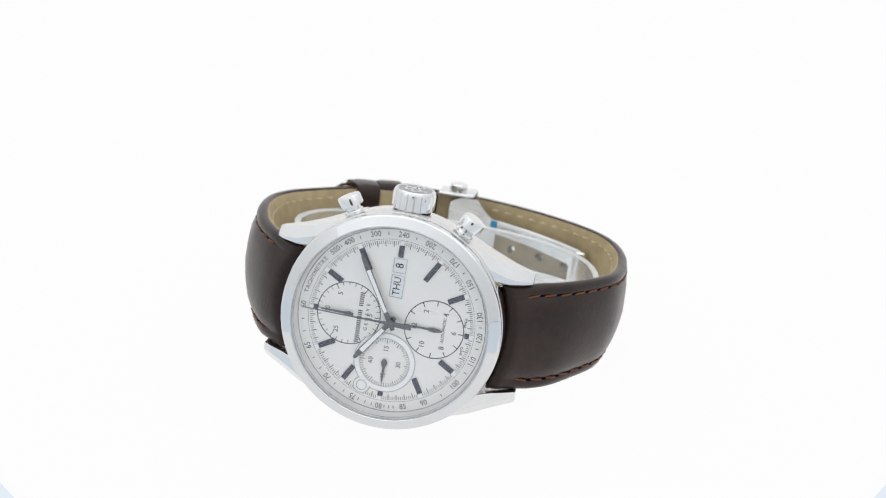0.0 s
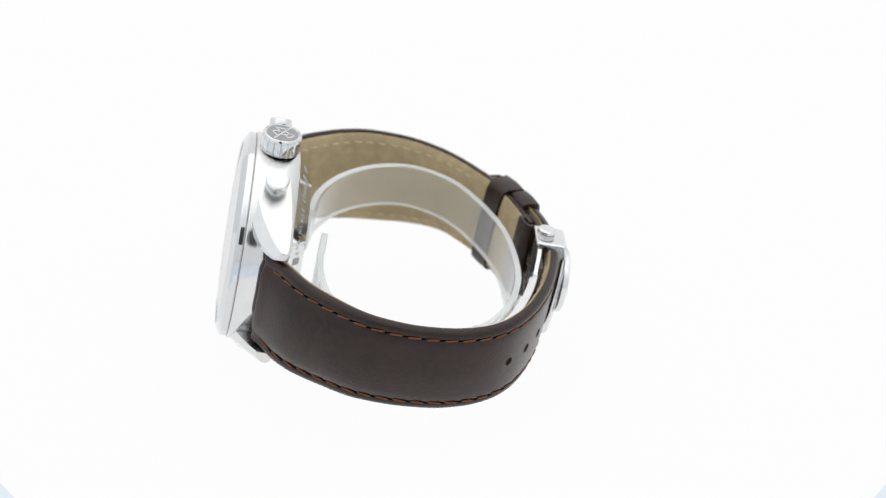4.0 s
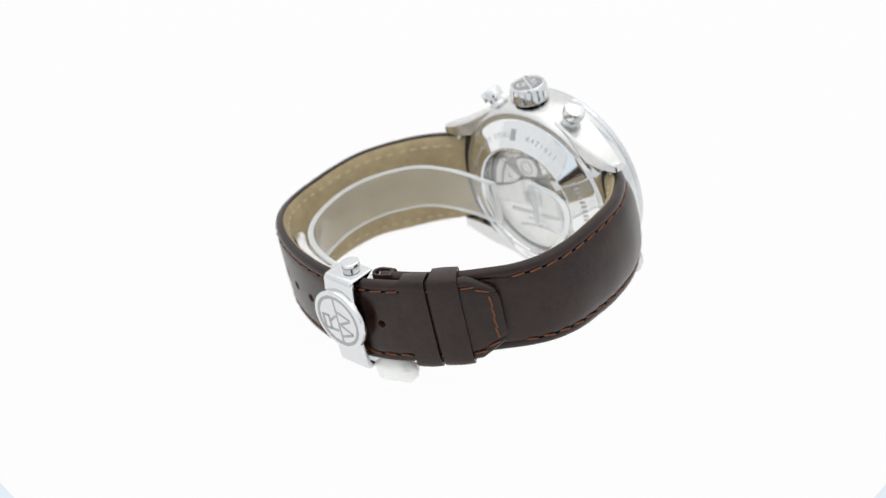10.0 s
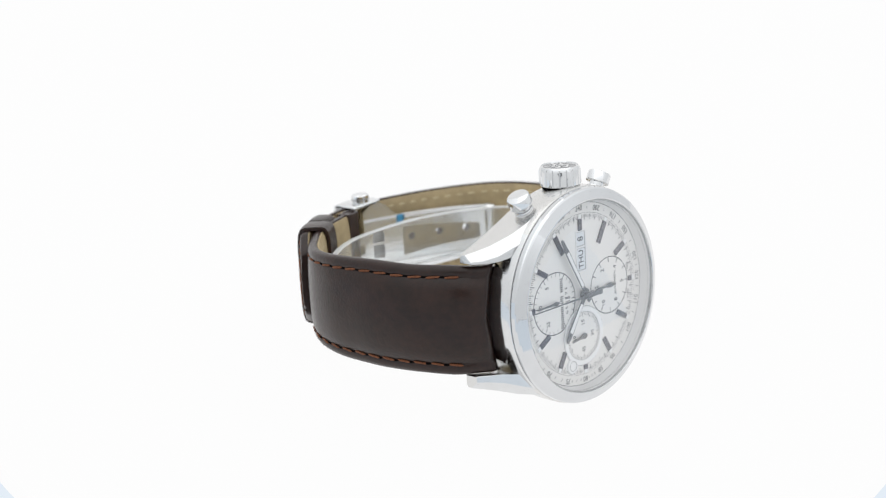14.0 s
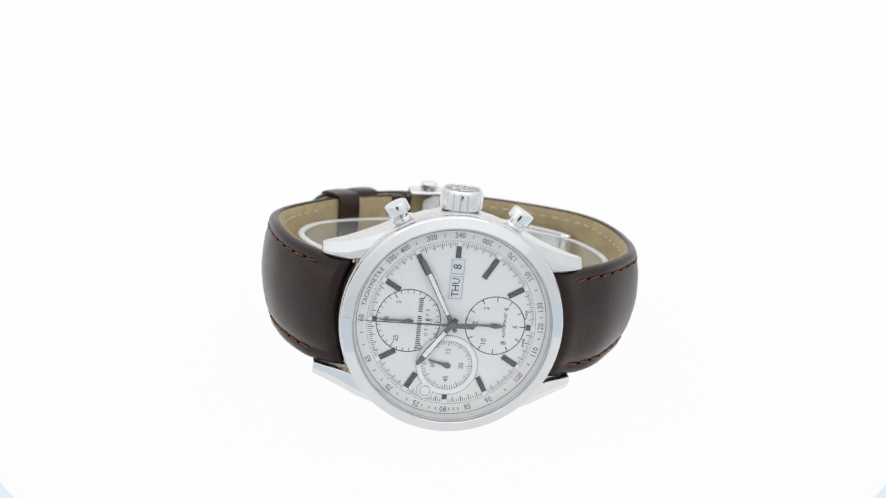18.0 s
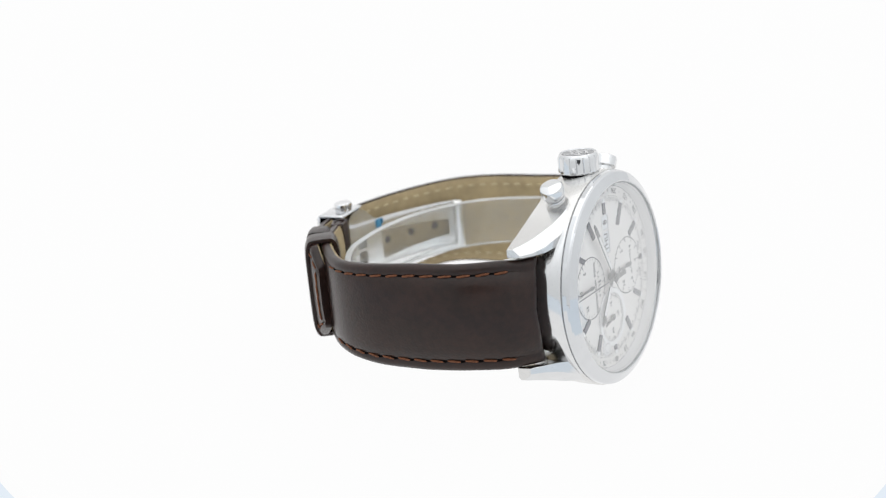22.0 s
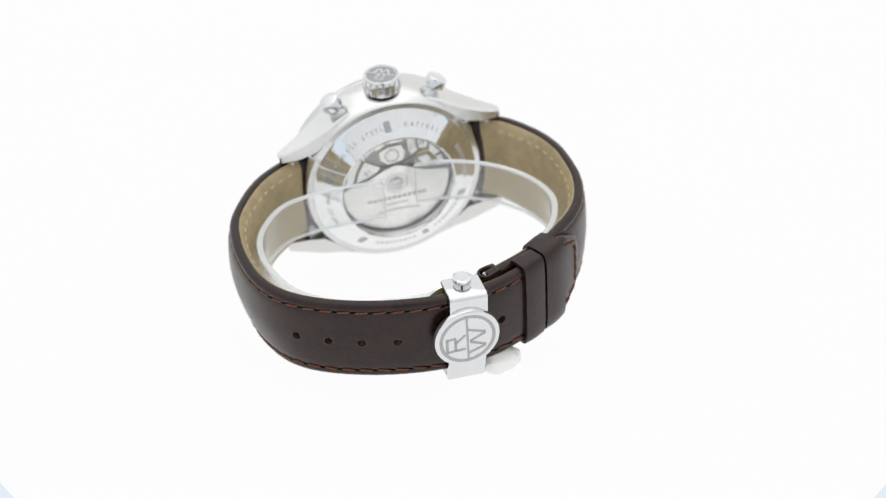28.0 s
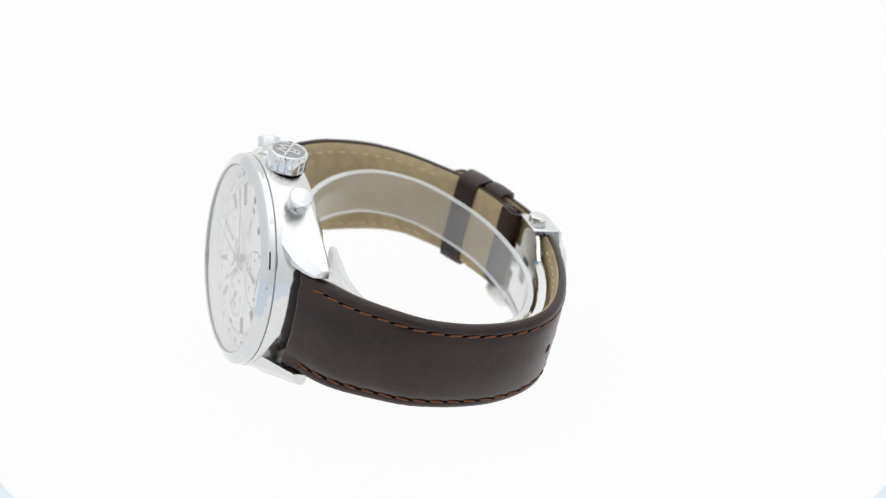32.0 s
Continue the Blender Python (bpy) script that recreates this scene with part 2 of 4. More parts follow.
def case():
    body = part("case", spun([(19.6, 0.2), (20.8, -0.15), (22.0, -0.18), (22.25, -0.05), (22.34, 0.25), (22.28, 3.5), (22.0, 6.5), (21.4, 8.5), (20.6, 9.3), (19.2, 9.5), (18.6, 8.5), (18.6, 2.0)], steps=160, closed=True),
                STEEL_SATIN, watch, "steel middle case, satin flank, polished between the lugs")
    body.data.materials.append(STEEL_LUG)
    for f in body.data.polygons:
        f.material_index = int(abs(f.normal.x) > abs(f.normal.z))
    part("bezel", spun([(19.72, -2.35), (19.76, -2.68), (19.86, -2.78), (20.02, -2.78), (21.72, -1.86), (21.98, -1.62), (22.1, -1.3), (22.12, -0.45), (22.04, -0.33), (20.4, -0.32), (19.6, 0.1), (19.55, -1.2)], steps=192, closed=True),
         STEEL_BEZEL, watch, "polished steel bezel", angle=11)
    part("case_seam", spun([(20.7, -0.34), (21.95, -0.34), (21.95, -0.16), (20.7, -0.16)], steps=128, closed=True), SEAM, watch, "grey seam under the bezel")
    part("gasket", spun([(19.55, -2.46), (19.85, -2.62), (19.9, -2.5), (19.55, -2.3)], steps=128, closed=True), GASKET, watch, "grey crystal gasket")
    part("crystal", spun([(0, -3.15), (8, -3.08), (15, -2.85), (19.3, -2.5), (19.74, -2.35)], steps=96), CRYSTAL, watch, "clear sapphire crystal").visible_shadow = False
    # case back
    back = part("caseback", spun([(19.5, 9.3), (19.3, 9.55), (18.8, 9.75), (13.75, 12.82), (13.55, 12.86), (13.35, 12.75), (13.2, 12.4), (13.2, 9.2), (18.6, 9.2)], steps=160, closed=True),
                STEEL_BACK, watch, "engraved steel case back ring", angle=15)
    part("display_window", spun([(0, 12.6), (12.0, 12.55), (13.2, 12.45)], steps=64), CRYSTAL, watch, "clear case back window").visible_shadow = False
    # crown and its emblem
    n = 36
    bm = bmesh.new()
    prof = [(2.6, 22.2), (3.95, 22.25), (4.25, 22.55), (4.25, 25.3), (4.05, 25.9), (3.85, 26.2), (3.7, 26.3), (3.6, 26.1), (0, 26.1)]
    rings = []
    for r, h in prof:
        if r == 0:
            rings.append([bm.verts.new((0.2, 4.7, h))])
            continue
        ring = []
        for i in range(n * 4):
            a = 2 * math.pi * i / (n * 4)
            rr = r - (0.22 if (i % 8) in (0,) and 22.3 < h < 25.5 and r > 4 else 0)
            ring.append(bm.verts.new((0.2 + rr * math.cos(a), 4.7 + rr * math.sin(a), h)))
        rings.append(ring)
    for a, b in zip(rings, rings[1:]):
        for i in range(n * 4):
            j = (i + 1) % (n * 4)
            bm.faces.new((a[i], a[j], b[0]) if len(b) == 1 else (a[i], a[j], b[j], b[i]))
    bmesh.ops.recalc_face_normals(bm, faces=bm.faces)
    crown = part("crown", bm, STEEL, watch, "fluted polished steel crown", angle=22)
    # black sleeve standing in for the shade under the crown
    part("crown_shade", spun([(3.7, 20.6), (3.7, 22.3)], "Z", 48, centre=(0.2, 4.7, 0)), DARK_GAP, watch, "black sleeve for the shade under the crown")
    bm = spun([(3.35, 26.12), (2.95, 26.16), (0, 26.16)], "Z", 48, centre=(0.2, 4.7, 0))
    part("crown_field", bm, ENAMEL, crown, "grey enamelled crown field")
    up, right = Vector((0.545, 0.839)), Vector((0.839, -0.545))
    for a0, b0, a1, b1 in ((-3.1, 0, 3.1, 0), (-0.8, 0.1, -0.8, 2.4), (-0.8, 2.25, 0.6, 2.25), (0.75, 2.3, 0.75, 1.15), (-0.8, 1.2, 0.75, 1.2), (0.0, 1.2, 0.85, 0.1),
                           (-1.75, -0.1, -0.9, -2.3), (-0.9, -2.3, 0.0, -0.5), (0.0, -0.5, 0.9, -2.3), (0.9, -2.3, 1.75, -0.1)):
        p0, p1 = right * a0 + up * b0, right * a1 + up * b1
        mid, way = (p0 + p1) / 2, p1 - p0
        bm = blocks((-way.length / 2 - 0.1, way.length / 2 + 0.1, -0.21, 0.21, 26.14, 26.24))
        part("emblem_stroke", moved(bm, Matrix.Translation((0.2 + mid.x, 4.7 + mid.y, 0)) @ Matrix.Rotation(math.atan2(way.y, way.x), 4, "Z")), STEEL, crown)
    # push buttons, set radially
    for sx in (-1, 1):
        axis = Matrix.Translation((0, 4.7, 0)) @ Matrix.Rotation(radians(30.0 * sx), 4, "Y")
        pb = part("push_button", moved(spun([(0, 25.95), (1.9, 25.9), (2.25, 25.75), (2.4, 25.45), (2.42, 23.75), (2.3, 23.6), (1.55, 23.55), (1.5, 20.8)], "Z", 40), axis), STEEL, watch, "polished steel chronograph push button")
        part("collar", moved(spun([(1.55, 22.75), (1.85, 22.7), (1.95, 22.5), (1.95, 20.9)], "Z", 32), axis), STEEL, pb)
    # lugs
    for sx in (-1, 1):
        for sz in (-1, 1):
            bm = bmesh.new()
            # stations from root to tip: x, front y, back y, inner z, outer z, chamfer
            rows = ((9.0, 0.0, 8.2, 18.2, 20.1, 0.7), (12.0, 0.0, 8.6, 16.6, 18.7, 1.1), (14.5, 0.1, 9.0, 14.8, 17.3, 1.6), (17.5, 0.8, 9.3, 12.0, 15.8, 2.0), (21.5, 2.6, 9.4, 11.2, 14.2, 2.1), (24.2, 4.3, 9.3, 11.1, 13.4, 1.9), (25.6, 5.6, 9.1, 11.1, 13.05, 1.6), (26.0, 6.0, 8.8, 11.2, 12.85, 1.4))
            rings = []
            for x, yf, yb, zi, zo, c in rows:
                low = ease(12, 19, x) if sz < 0 else 0.0
                zi -= 0.8 * low
                ring = [(x, yf, zi), (x, yf, zo - c * 0.9), (x, yf + c, zo), (x, yb - 0.5, zo), (x, yb, zo - 0.5), (x, yb, zi)]
                rings.append([bm.verts.new((sx * a, b, sz * c2 - 1.3 * low)) for a, b, c2 in ring])
            for a, b in zip(rings, rings[1:]):
                for i in range(6):
                    j = (i + 1) % 6
                    bm.faces.new((a[i], a[j], b[j], b[i]))
            bm.faces.new(rings[0])
            bm.faces.new(rings[-1])
            bmesh.ops.recalc_face_normals(bm, faces=bm.faces)
            bmesh.ops.bevel(bm, geom=[e for e in bm.edges if e.calc_face_angle(0) > 0.35], offset=0.06, segments=1, profile=0.5, affect="EDGES")
            lug = part("lug", bm, STEEL_LUG, watch, "tapered steel lug, polished bevels, satin flank", angle=14)
            lug.data.materials.append(STEEL_SATIN)
            for f in lug.data.polygons:
                f.material_index = int(f.normal.y > -0.25)
    # spring bars
    for sx in (-1, 1):
        part("spring_bar", moved(spun([(0.8, -10.2), (0.8, 10.2)], "Z", 20), Matrix.Translation((sx * 23.2, 7.6, 0))), STEEL_SATIN, watch)
    return body, back


case_body, case_back = case()

# ---- strap ----
RIGHT = [(18.0, 1.6), (21.5, 3.4), (25.8, 6.6), (32.5, 11.6), (37.6, 17.9), (41.2, 24.6), (42.5, 32.0), (42.4, 38.5), (41.4, 45.0), (39.0, 51.1), (35.0, 56.0), (28.6, 60.4), (20.5, 64.0), (12.6, 66.2), (5.5, 67.2), (-1.5, 67.1), (-8.0, 65.6), (-15.5, 62.4), (-22.3, 58.5), (-26.8, 54.4), (-28.6, 52.1)]
LEFT = [(-18.0, 2.0), (-22.3, 4.2), (-27.5, 8.5), (-32.5, 16.0), (-34.9, 23.1), (-35.7, 29.8), (-35.5, 36.6), (-33.6, 43.0), (-30.4, 47.9), (-26.4, 51.8), (-21.0, 56.2), (-14.3, 59.6), (-9.3, 61.6), (-5.5, 63.0)]


def curve_points(ctrl, step):
    """An even polyline through the control points (Catmull-Rom)."""
    p = [Vector((*c, 0)) for c in ctrl]
    p = [p[0] * 2 - p[1]] + p + [p[-1] * 2 - p[-2]]
    fine = []
    for i in range(1, len(p) - 2):
        for k in range(24):
            t = k / 24
            a, b, c, d = p[i - 1:i + 3]
            fine.append(0.5 * ((2 * b) + (c - a) * t + (2 * a - 5 * b + 4 * c - d) * t * t + (3 * b - a - 3 * c + d) * t ** 3))
    fine.append(p[-2])
    acc = [0.0]
    for a, b in zip(fine, fine[1:]):
        acc.append(acc[-1] + (b - a).length)
    return fine, acc


class Path:
    """A strap's run seen along the crown's axis; side gives the outward normal."""

    def __init__(self, ctrl, side):
        self.pts, self.acc = curve_points(ctrl, 1.0)
        self.length, self.side = self.acc[-1], side

    def at(self, s):
        s = min(max(s, 0.0), self.length)
        i = max(0, min(int(np.searchsorted(self.acc, s)) - 1, len(self.pts) - 2))
        k = (s - self.acc[i]) / max(1e-9, self.acc[i + 1] - self.acc[i])
        return self.pts[i].lerp(self.pts[i + 1], k)

    def tangent(self, s):
        return (self.at(s + 0.8) - self.at(s - 0.8)).normalized()

    def normal(self, s):
        t = self.tangent(s)
        return Vector((t.y, -t.x, 0)) * self.side

    def nearest(self, x, y):
        d = [(p.x - x) ** 2 + (p.y - y) ** 2 for p in self.pts]
        return self.acc[d.index(min(d))]


PATH_R, PATH_L = Path(RIGHT, 1), Path(LEFT, -1)


def mid_z(s, path=None):
    lift = 0.12 * ease(4, 16, s) * (1 - ease(30, 50, s)) if path is PATH_L else 0.0
    return -0.05 + 0.75 * ease(7, 36, s) + 0.6 * ease(45, 70, s) + lift


def lean_in(s, v, path):
    """How far the lower half of the strap leans towards the wrist, from the lugs to the clasp."""
    a, b = (34, 58) if path is PATH_L else (56, 72)
    return 1.7 * max(0.0, -v) ** 1.3 * ease(8, 28, s) * (1 - ease(a, b, s))


def row_z(path, s, v):
    """Height of a line along the strap at a share v of its half width."""
    wide = 0.6 * ease(18, 32, s) * (1 - ease(40, 58, s)) if path is PATH_L else 0.0
    flare = 1.0 * max(0.0, -v) * (1 - ease(8, 30, s))
    return mid_z(s, path) + v * (half_w(s) + wide) * tail_taper(path, s) - 0.58 * lean_in(s, v, path) - flare


def half_w(s):
    return 10.4 + 0.3 * ease(8, 13, s) - 0.95 * ease(13, 48, s)


def thick(s):
    return 4.3 - 1.0 * ease(5, 40, s) - 0.8 * ease(40, 75, s) - 0.75 * ease(107, 115, s)


def under(s, v):
    """Depth of the wrist side under the stitch line; the edges are skived thin."""
    return thick(s) - (thick(s) - 1.75) * abs(v) ** 7


def pad(s):
    return 1.5 * ease(-5, 6, s) * (1 - 0.85 * ease(10, 66, s))


# across the strap: fraction of the half width, and height over the stitch line as (fixed, share of the pad)
SECTION = [(-1.0, -1.3, 0), (-0.992, -0.85, 0), (-0.965, -0.38, 0), (-0.92, -0.1, 0), (-0.86, 0.0, 0), (-0.825, -0.1, 0), (-0.80, -0.24, 0), (-0.775, -0.1, 0.03), (-0.71, 0, 0.3), (-0.58, 0, 0.66), (-0.4, 0, 0.87), (-0.2, 0, 0.97), (0, 0, 1.0)]
SECTION = SECTION + [(-a, b, c) for a, b, c in SECTION[-2::-1]]


def start_of(path, z):
    """Where the strap's end lies along its run, hollowed to the round case."""
    return path.nearest((1 if path is PATH_R else -1) * math.sqrt(max(1.0, 23.3 ** 2 - z * z)), 3.4)


def tail_taper(path, s):
    """The long half's tail narrows over its last 6 mm."""
    if path is not PATH_R:
        return 1.0
    return 1.0 - 0.36 * min(1.0, max(0.0, (s - path.length + 6.0) / 6.0))


LININGS = []


def strap(path, name, label, end_cut):
    """One strap half: leather body, edge, lining and its two rows of stitches."""
    bm = bmesh.new()
    n = int(path.length / 0.9)
    cols = []
    for v, fixed, share in SECTION:
        z0 = v * 10.0
        s0 = start_of(path, z0)
        s1 = path.length - end_cut * max(0.0, (abs(v) - 0.55) / 0.45) ** 1.6
        top, bottom = [], []
        for i in range(n + 1):
            s = s0 + (0.0, 0.5, 1.0, 1.35, 1.6, 1.95)[i] if i < 6 else s0 + 1.95 + (s1 - s0 - 1.95) * (i - 5) / (n - 5)
            nrm, p = path.normal(s), path.at(s)
            # the end falls away steeply to the case
            roll = (3.6 - 1.8 * v * v) * (1.0, 0.55, 0.26, 0.11, 0.04, 0.01)[i] if i < 6 else 0.0
            z = row_z(path, s, v)
            p = p - nrm * lean_in(s, v, path)
            q = p + nrm * ((fixed if abs(v) > 0.83 or abs(v) < 0.7 else fixed * ease(s0 + 3.0, s0 + 5.5, s)) + share * pad(s) - roll)
            top.append(bm.verts.new((q.x, q.y, z)))
            q = p - nrm * under(s, v)
            bottom.append(bm.verts.new((q.x, q.y, z)))
        cols.append((top, bottom))
    for (ta, ba), (tb, bb) in zip(cols, cols[1:]):
        for i in range(n):
            bm.faces.new((ta[i], ta[i + 1], tb[i + 1], tb[i]))
            bm.faces.new((ba[i], bb[i], bb[i + 1], ba[i + 1]))
        bm.faces.new((ta[0], tb[0], bb[0], ba[0]))
        bm.faces.new((ta[n], ba[n], bb[n], tb[n]))
    for top, bottom in (cols[0], cols[-1]):
        for i in range(n):
            bm.faces.new((top[i], bottom[i], bottom[i + 1], top[i + 1]))
    bmesh.ops.recalc_face_normals(bm, faces=bm.faces)
    body = part(name, bm, LEATHER, watch, label, angle=50)
    # lining sheet on the wrist side
    bm = bmesh.new()
    grid = []
    vs = (-0.965, -0.92, -0.85, -0.75, -0.5, 0, 0.5, 0.75, 0.85, 0.92, 0.965)
    for v in vs:
        s0 = start_of(path, v * 10) + 2.4
        s1 = path.length - (0.5 if path is PATH_R else 2.5) - end_cut * max(0.0, (abs(v) - 0.55) / 0.45) ** 1.6
        row = []
        for i in range(n + 1):
            s = s0 + (s1 - s0) * i / n
            nrm = path.normal(s)
            p = path.at(s) - nrm * lean_in(s, v, path)
            pair = []
            for d in (0.05, -0.3):
                q = p - nrm * (under(s, v) - d)
                pair.append(bm.verts.new((q.x, q.y, row_z(path, s, v))))
            row.append(pair)
        grid.append(row)
    for a, b in zip(grid, grid[1:]):
        for i in range(n):
            for k in (0, 1):
                bm.faces.new((a[i][k], a[i + 1][k], b[i + 1][k], b[i][k]))
        for i in (0, n):
            bm.faces.new((a[i][0], b[i][0], b[i][1], a[i][1]))
    for r in (grid[0], grid[-1]):
        for i in range(n):
            bm.faces.new((r[i][0], r[i + 1][0], r[i + 1][1], r[i][1]))
    bmesh.ops.recalc_face_normals(bm, faces=bm.faces)
    LININGS.append(part("lining", bm, LINING, body, "beige leather lining", angle=50))
    return body


strap_long = strap(PATH_R, "strap_long", "dark brown leather strap half with punched holes", 0.8)
strap_short = strap(PATH_L, "strap_short", "dark brown leather strap half inside the loops", 0.0)


def stitch_mesh(name, length, wide, mat):
    bm = bmesh.new()
    secs = ((-0.5, 0.35), (-0.36, 0.9), (0, 1.0), (0.36, 0.9), (0.5, 0.35))
    rings = []
    for t, k in secs:
        rings.append([bm.verts.new((t * length, wide * 0.5 * k * math.cos(a), wide * 0.42 * k * math.sin(a) - (0.12 if abs(t) > 0.4 else 0))) for a in [2 * math.pi * j / 6 for j in range(6)]])
    for a, b in zip(rings, rings[1:]):
        for j in range(6):
            bm.faces.new((a[j], a[(j + 1) % 6], b[(j + 1) % 6], b[j]))
    bm.faces.new(rings[0])
    bm.faces.new(rings[-1])
    bmesh.ops.recalc_face_normals(bm, faces=bm.faces)
    bmesh.ops.scale(bm, vec=(MM, MM, MM), verts=bm.verts)
    for f in bm.faces:
        f.smooth = True
    me = bpy.data.meshes.new(name)
    bm.to_mesh(me)
    bm.free()
    me.materials.append(mat)
    return me


STITCH = stitch_mesh("stitch", 2.85, 0.5, THREAD)
STITCH_IN = stitch_mesh("lining_stitch", 1.7, 0.5, THREAD_BEIGE)


def sew(path, body, mesh, name, s0, s1, v, lift, pitch=3.75, inner=False, lean=6.0):
    s = s0
    while s < s1:
        nrm = path.normal(s)
        p = path.at(s) - nrm * lean_in(s, v, path)
        # along the row, which bends in where the strap narrows
        d2 = path.at(s + 0.5) - path.at(s - 0.5)
        t = Vector((d2.x, d2.y, row_z(path, min(s + 0.5, path.length), v) - row_z(path, s - 0.5, v))).normalized()
        if inner:
            nrm = -nrm
            q = p + nrm * (under(s, v) + 0.28)
        else:
            q = p + nrm * lift
        t = (t - nrm * t.dot(nrm)).normalized()
        m = Matrix.Identity(4)
        across = nrm.cross(t)
        for i in range(3):
            m[i][0], m[i][1], m[i][2] = t[i], across[i], nrm[i]
        pos = Vector((q.x, q.y, row_z(path, s, v))) * MM
        ob = new(name, mesh)
        ob.parent = body
        ob.matrix_basis = Matrix.Translation(pos) @ m @ Matrix.Rotation(radians(lean * (1 if v > 0 else -1)), 4, "Z")
        s += pitch


def needle_holes(path, body, s0, s1, pitch=3.75):
    """Dark pricks between the stitches of both rows."""
    bm = bmesh.new()
    for v in (-0.80, 0.80):
        s = s0 + pitch / 2
        while s < s1:
            p, nrm, t = path.at(s), path.normal(s), path.tangent(s)
            c = Vector((p.x, p.y, row_z(path, s, v))) - nrm * (0.12 + lean_in(s, v, path))
            z = Vector((0, 0, 1))
            ring = [bm.verts.new(c + t * (0.75 * math.cos(a)) + z * (0.3 * math.sin(a) + 0.12 * math.cos(a) * (1 if v > 0 else -1))) for a in [math.pi * k / 5 for k in range(10)]]
            tip = bm.verts.new(c + nrm * 0.09)
            for k in range(10):
                bm.faces.new((ring[k], ring[(k + 1) % 10], tip))
            s += pitch
    bmesh.ops.recalc_face_normals(bm, faces=bm.faces)
    tagged(part("needle_prick", bm, DARK_GAP, body), kind="stuff")


S_CLASP = PATH_R.nearest(2.0, 67.3)
for v in (-0.80, 0.80):
    first = PATH_R.nearest(26.6, 7.0)
    sew(PATH_R, strap_long, STITCH, "stitch", first, PATH_R.length - 12.0, v, -0.02)
    sew(PATH_R, strap_long, STITCH, "stitch", PATH_R.length - 9.2, PATH_R.length - 3.0, v, 0.06, pitch=3.0)
    sew(PATH_L, strap_short, STITCH, "stitch", PATH_L.nearest(-28.4, 9.0), PATH_L.nearest(-30.5, 50.0), v, -0.02)
    sew(PATH_R, strap_long, STITCH_IN, "lining_stitch", first, S_CLASP - 6, v, 0, pitch=3.1, inner=True, lean=4)
    sew(PATH_L, strap_short, STITCH_IN, "lining_stitch", PATH_L.nearest(-28.4, 9.0), PATH_L.nearest(-25.0, 53.0), v, 0, pitch=3.1, inner=True, lean=4)


needle_holes(PATH_R, strap_long, PATH_R.nearest(26.6, 7.0), PATH_R.length - 13.0)
needle_holes(PATH_L, strap_short, PATH_L.nearest(-28.4, 9.0), PATH_L.nearest(-30.5, 49.0))


# words pressed faintly into the lining
PRESSED = material("pressed_lining", (0.21, 0.16, 0.092), 0.6, grain=0.1, scale=500, spec=0.25)
for i, ch in enumerate("SWISS MADE"):
    if ch != " ":
        at_s = 54.0 - 3.5 * i
        inner = PATH_R.at(at_s) - PATH_R.normal(at_s) * (thick(at_s) + 0.36)
        lettering(ch, 3.0, -PATH_R.tangent(at_s), (0, 0, 1), (inner.x, inner.y, mid_z(at_s) - 0.9), PRESSED, strap_long, "pressed_letter", depth=0.02)


# tail end: a row of stitches across, then the punched holes
def tail_details():
    s_end = PATH_R.length - 2.0
    for k in range(4):
        z_at = (k - 1.5) * 2.5
        p, nrm = PATH_R.at(s_end), PATH_R.normal(s_end)
        q = p + nrm * (0.1 + pad(s_end) * (1.0 if k in (1, 2) else 0.7))
        m = Matrix.Identity(4)
        z = Vector((0, 0, 1))
        for i in range(3):
            m[i][0], m[i][1], m[i][2] = z[i], (nrm.cross(z))[i], nrm[i]
        ob = new("stitch", STITCH)
        ob.parent = strap_long
        ob.matrix_basis = Matrix.Translation(Vector((q.x, q.y, mid_z(s_end) + z_at)) * MM) @ m @ Matrix.Rotation(radians(8), 4, "Z")
    # holes punched right through leather and lining
    cutter = bmesh.new()
    for x, y in ((35.0, 56.0), (29.3, 59.9), (22.8, 63.0), (15.7, 65.4), (-6.6, 66.0)):
        s = PATH_R.nearest(x, y)
        p, nrm = PATH_R.at(s), PATH_R.normal(s)
        turn = nrm.to_track_quat("Z", "Y").to_matrix().to_4x4()
        lift, deep = pad(s), thick(s)
        at = Matrix.Translation((p.x, p.y, mid_z(s) - 0.1)) @ turn
        bmesh.ops.create_cone(cutter, cap_ends=True, segments=24, radius1=0.95 * MM, radius2=0.95 * MM, depth=9 * MM, matrix=Matrix.Translation(at.translation * MM) @ turn)
        part("hole_edge", moved(spun([(1.15, lift - 0.03), (1.02, lift + 0.05), (0.94, lift), (0.93, lift - 0.4), (0.93, -deep), (0.98, -deep + 0.2)], "Z", 24), at), HOLE, strap_long, "dark edge of a punched hole")
    data = bpy.data.meshes.new("punch")
    cutter.to_mesh(data)
    cutter.free()
    punch = new("punch", data)
    for ob in (strap_long, LININGS[0]):
        cut = ob.modifiers.new("punch", "BOOLEAN")
        cut.operation, cut.solver, cut.object = "DIFFERENCE", "EXACT", punch
        bpy.context.view_layer.update()
        old, made = ob.data, bpy.data.meshes.new_from_object(ob.evaluated_get(bpy.context.evaluated_depsgraph_get()))
        ob.modifiers.remove(cut)
        ob.data = made
        bpy.data.meshes.remove(old)
    bpy.data.objects.remove(punch)
    bpy.data.meshes.remove(data)


tail_details()


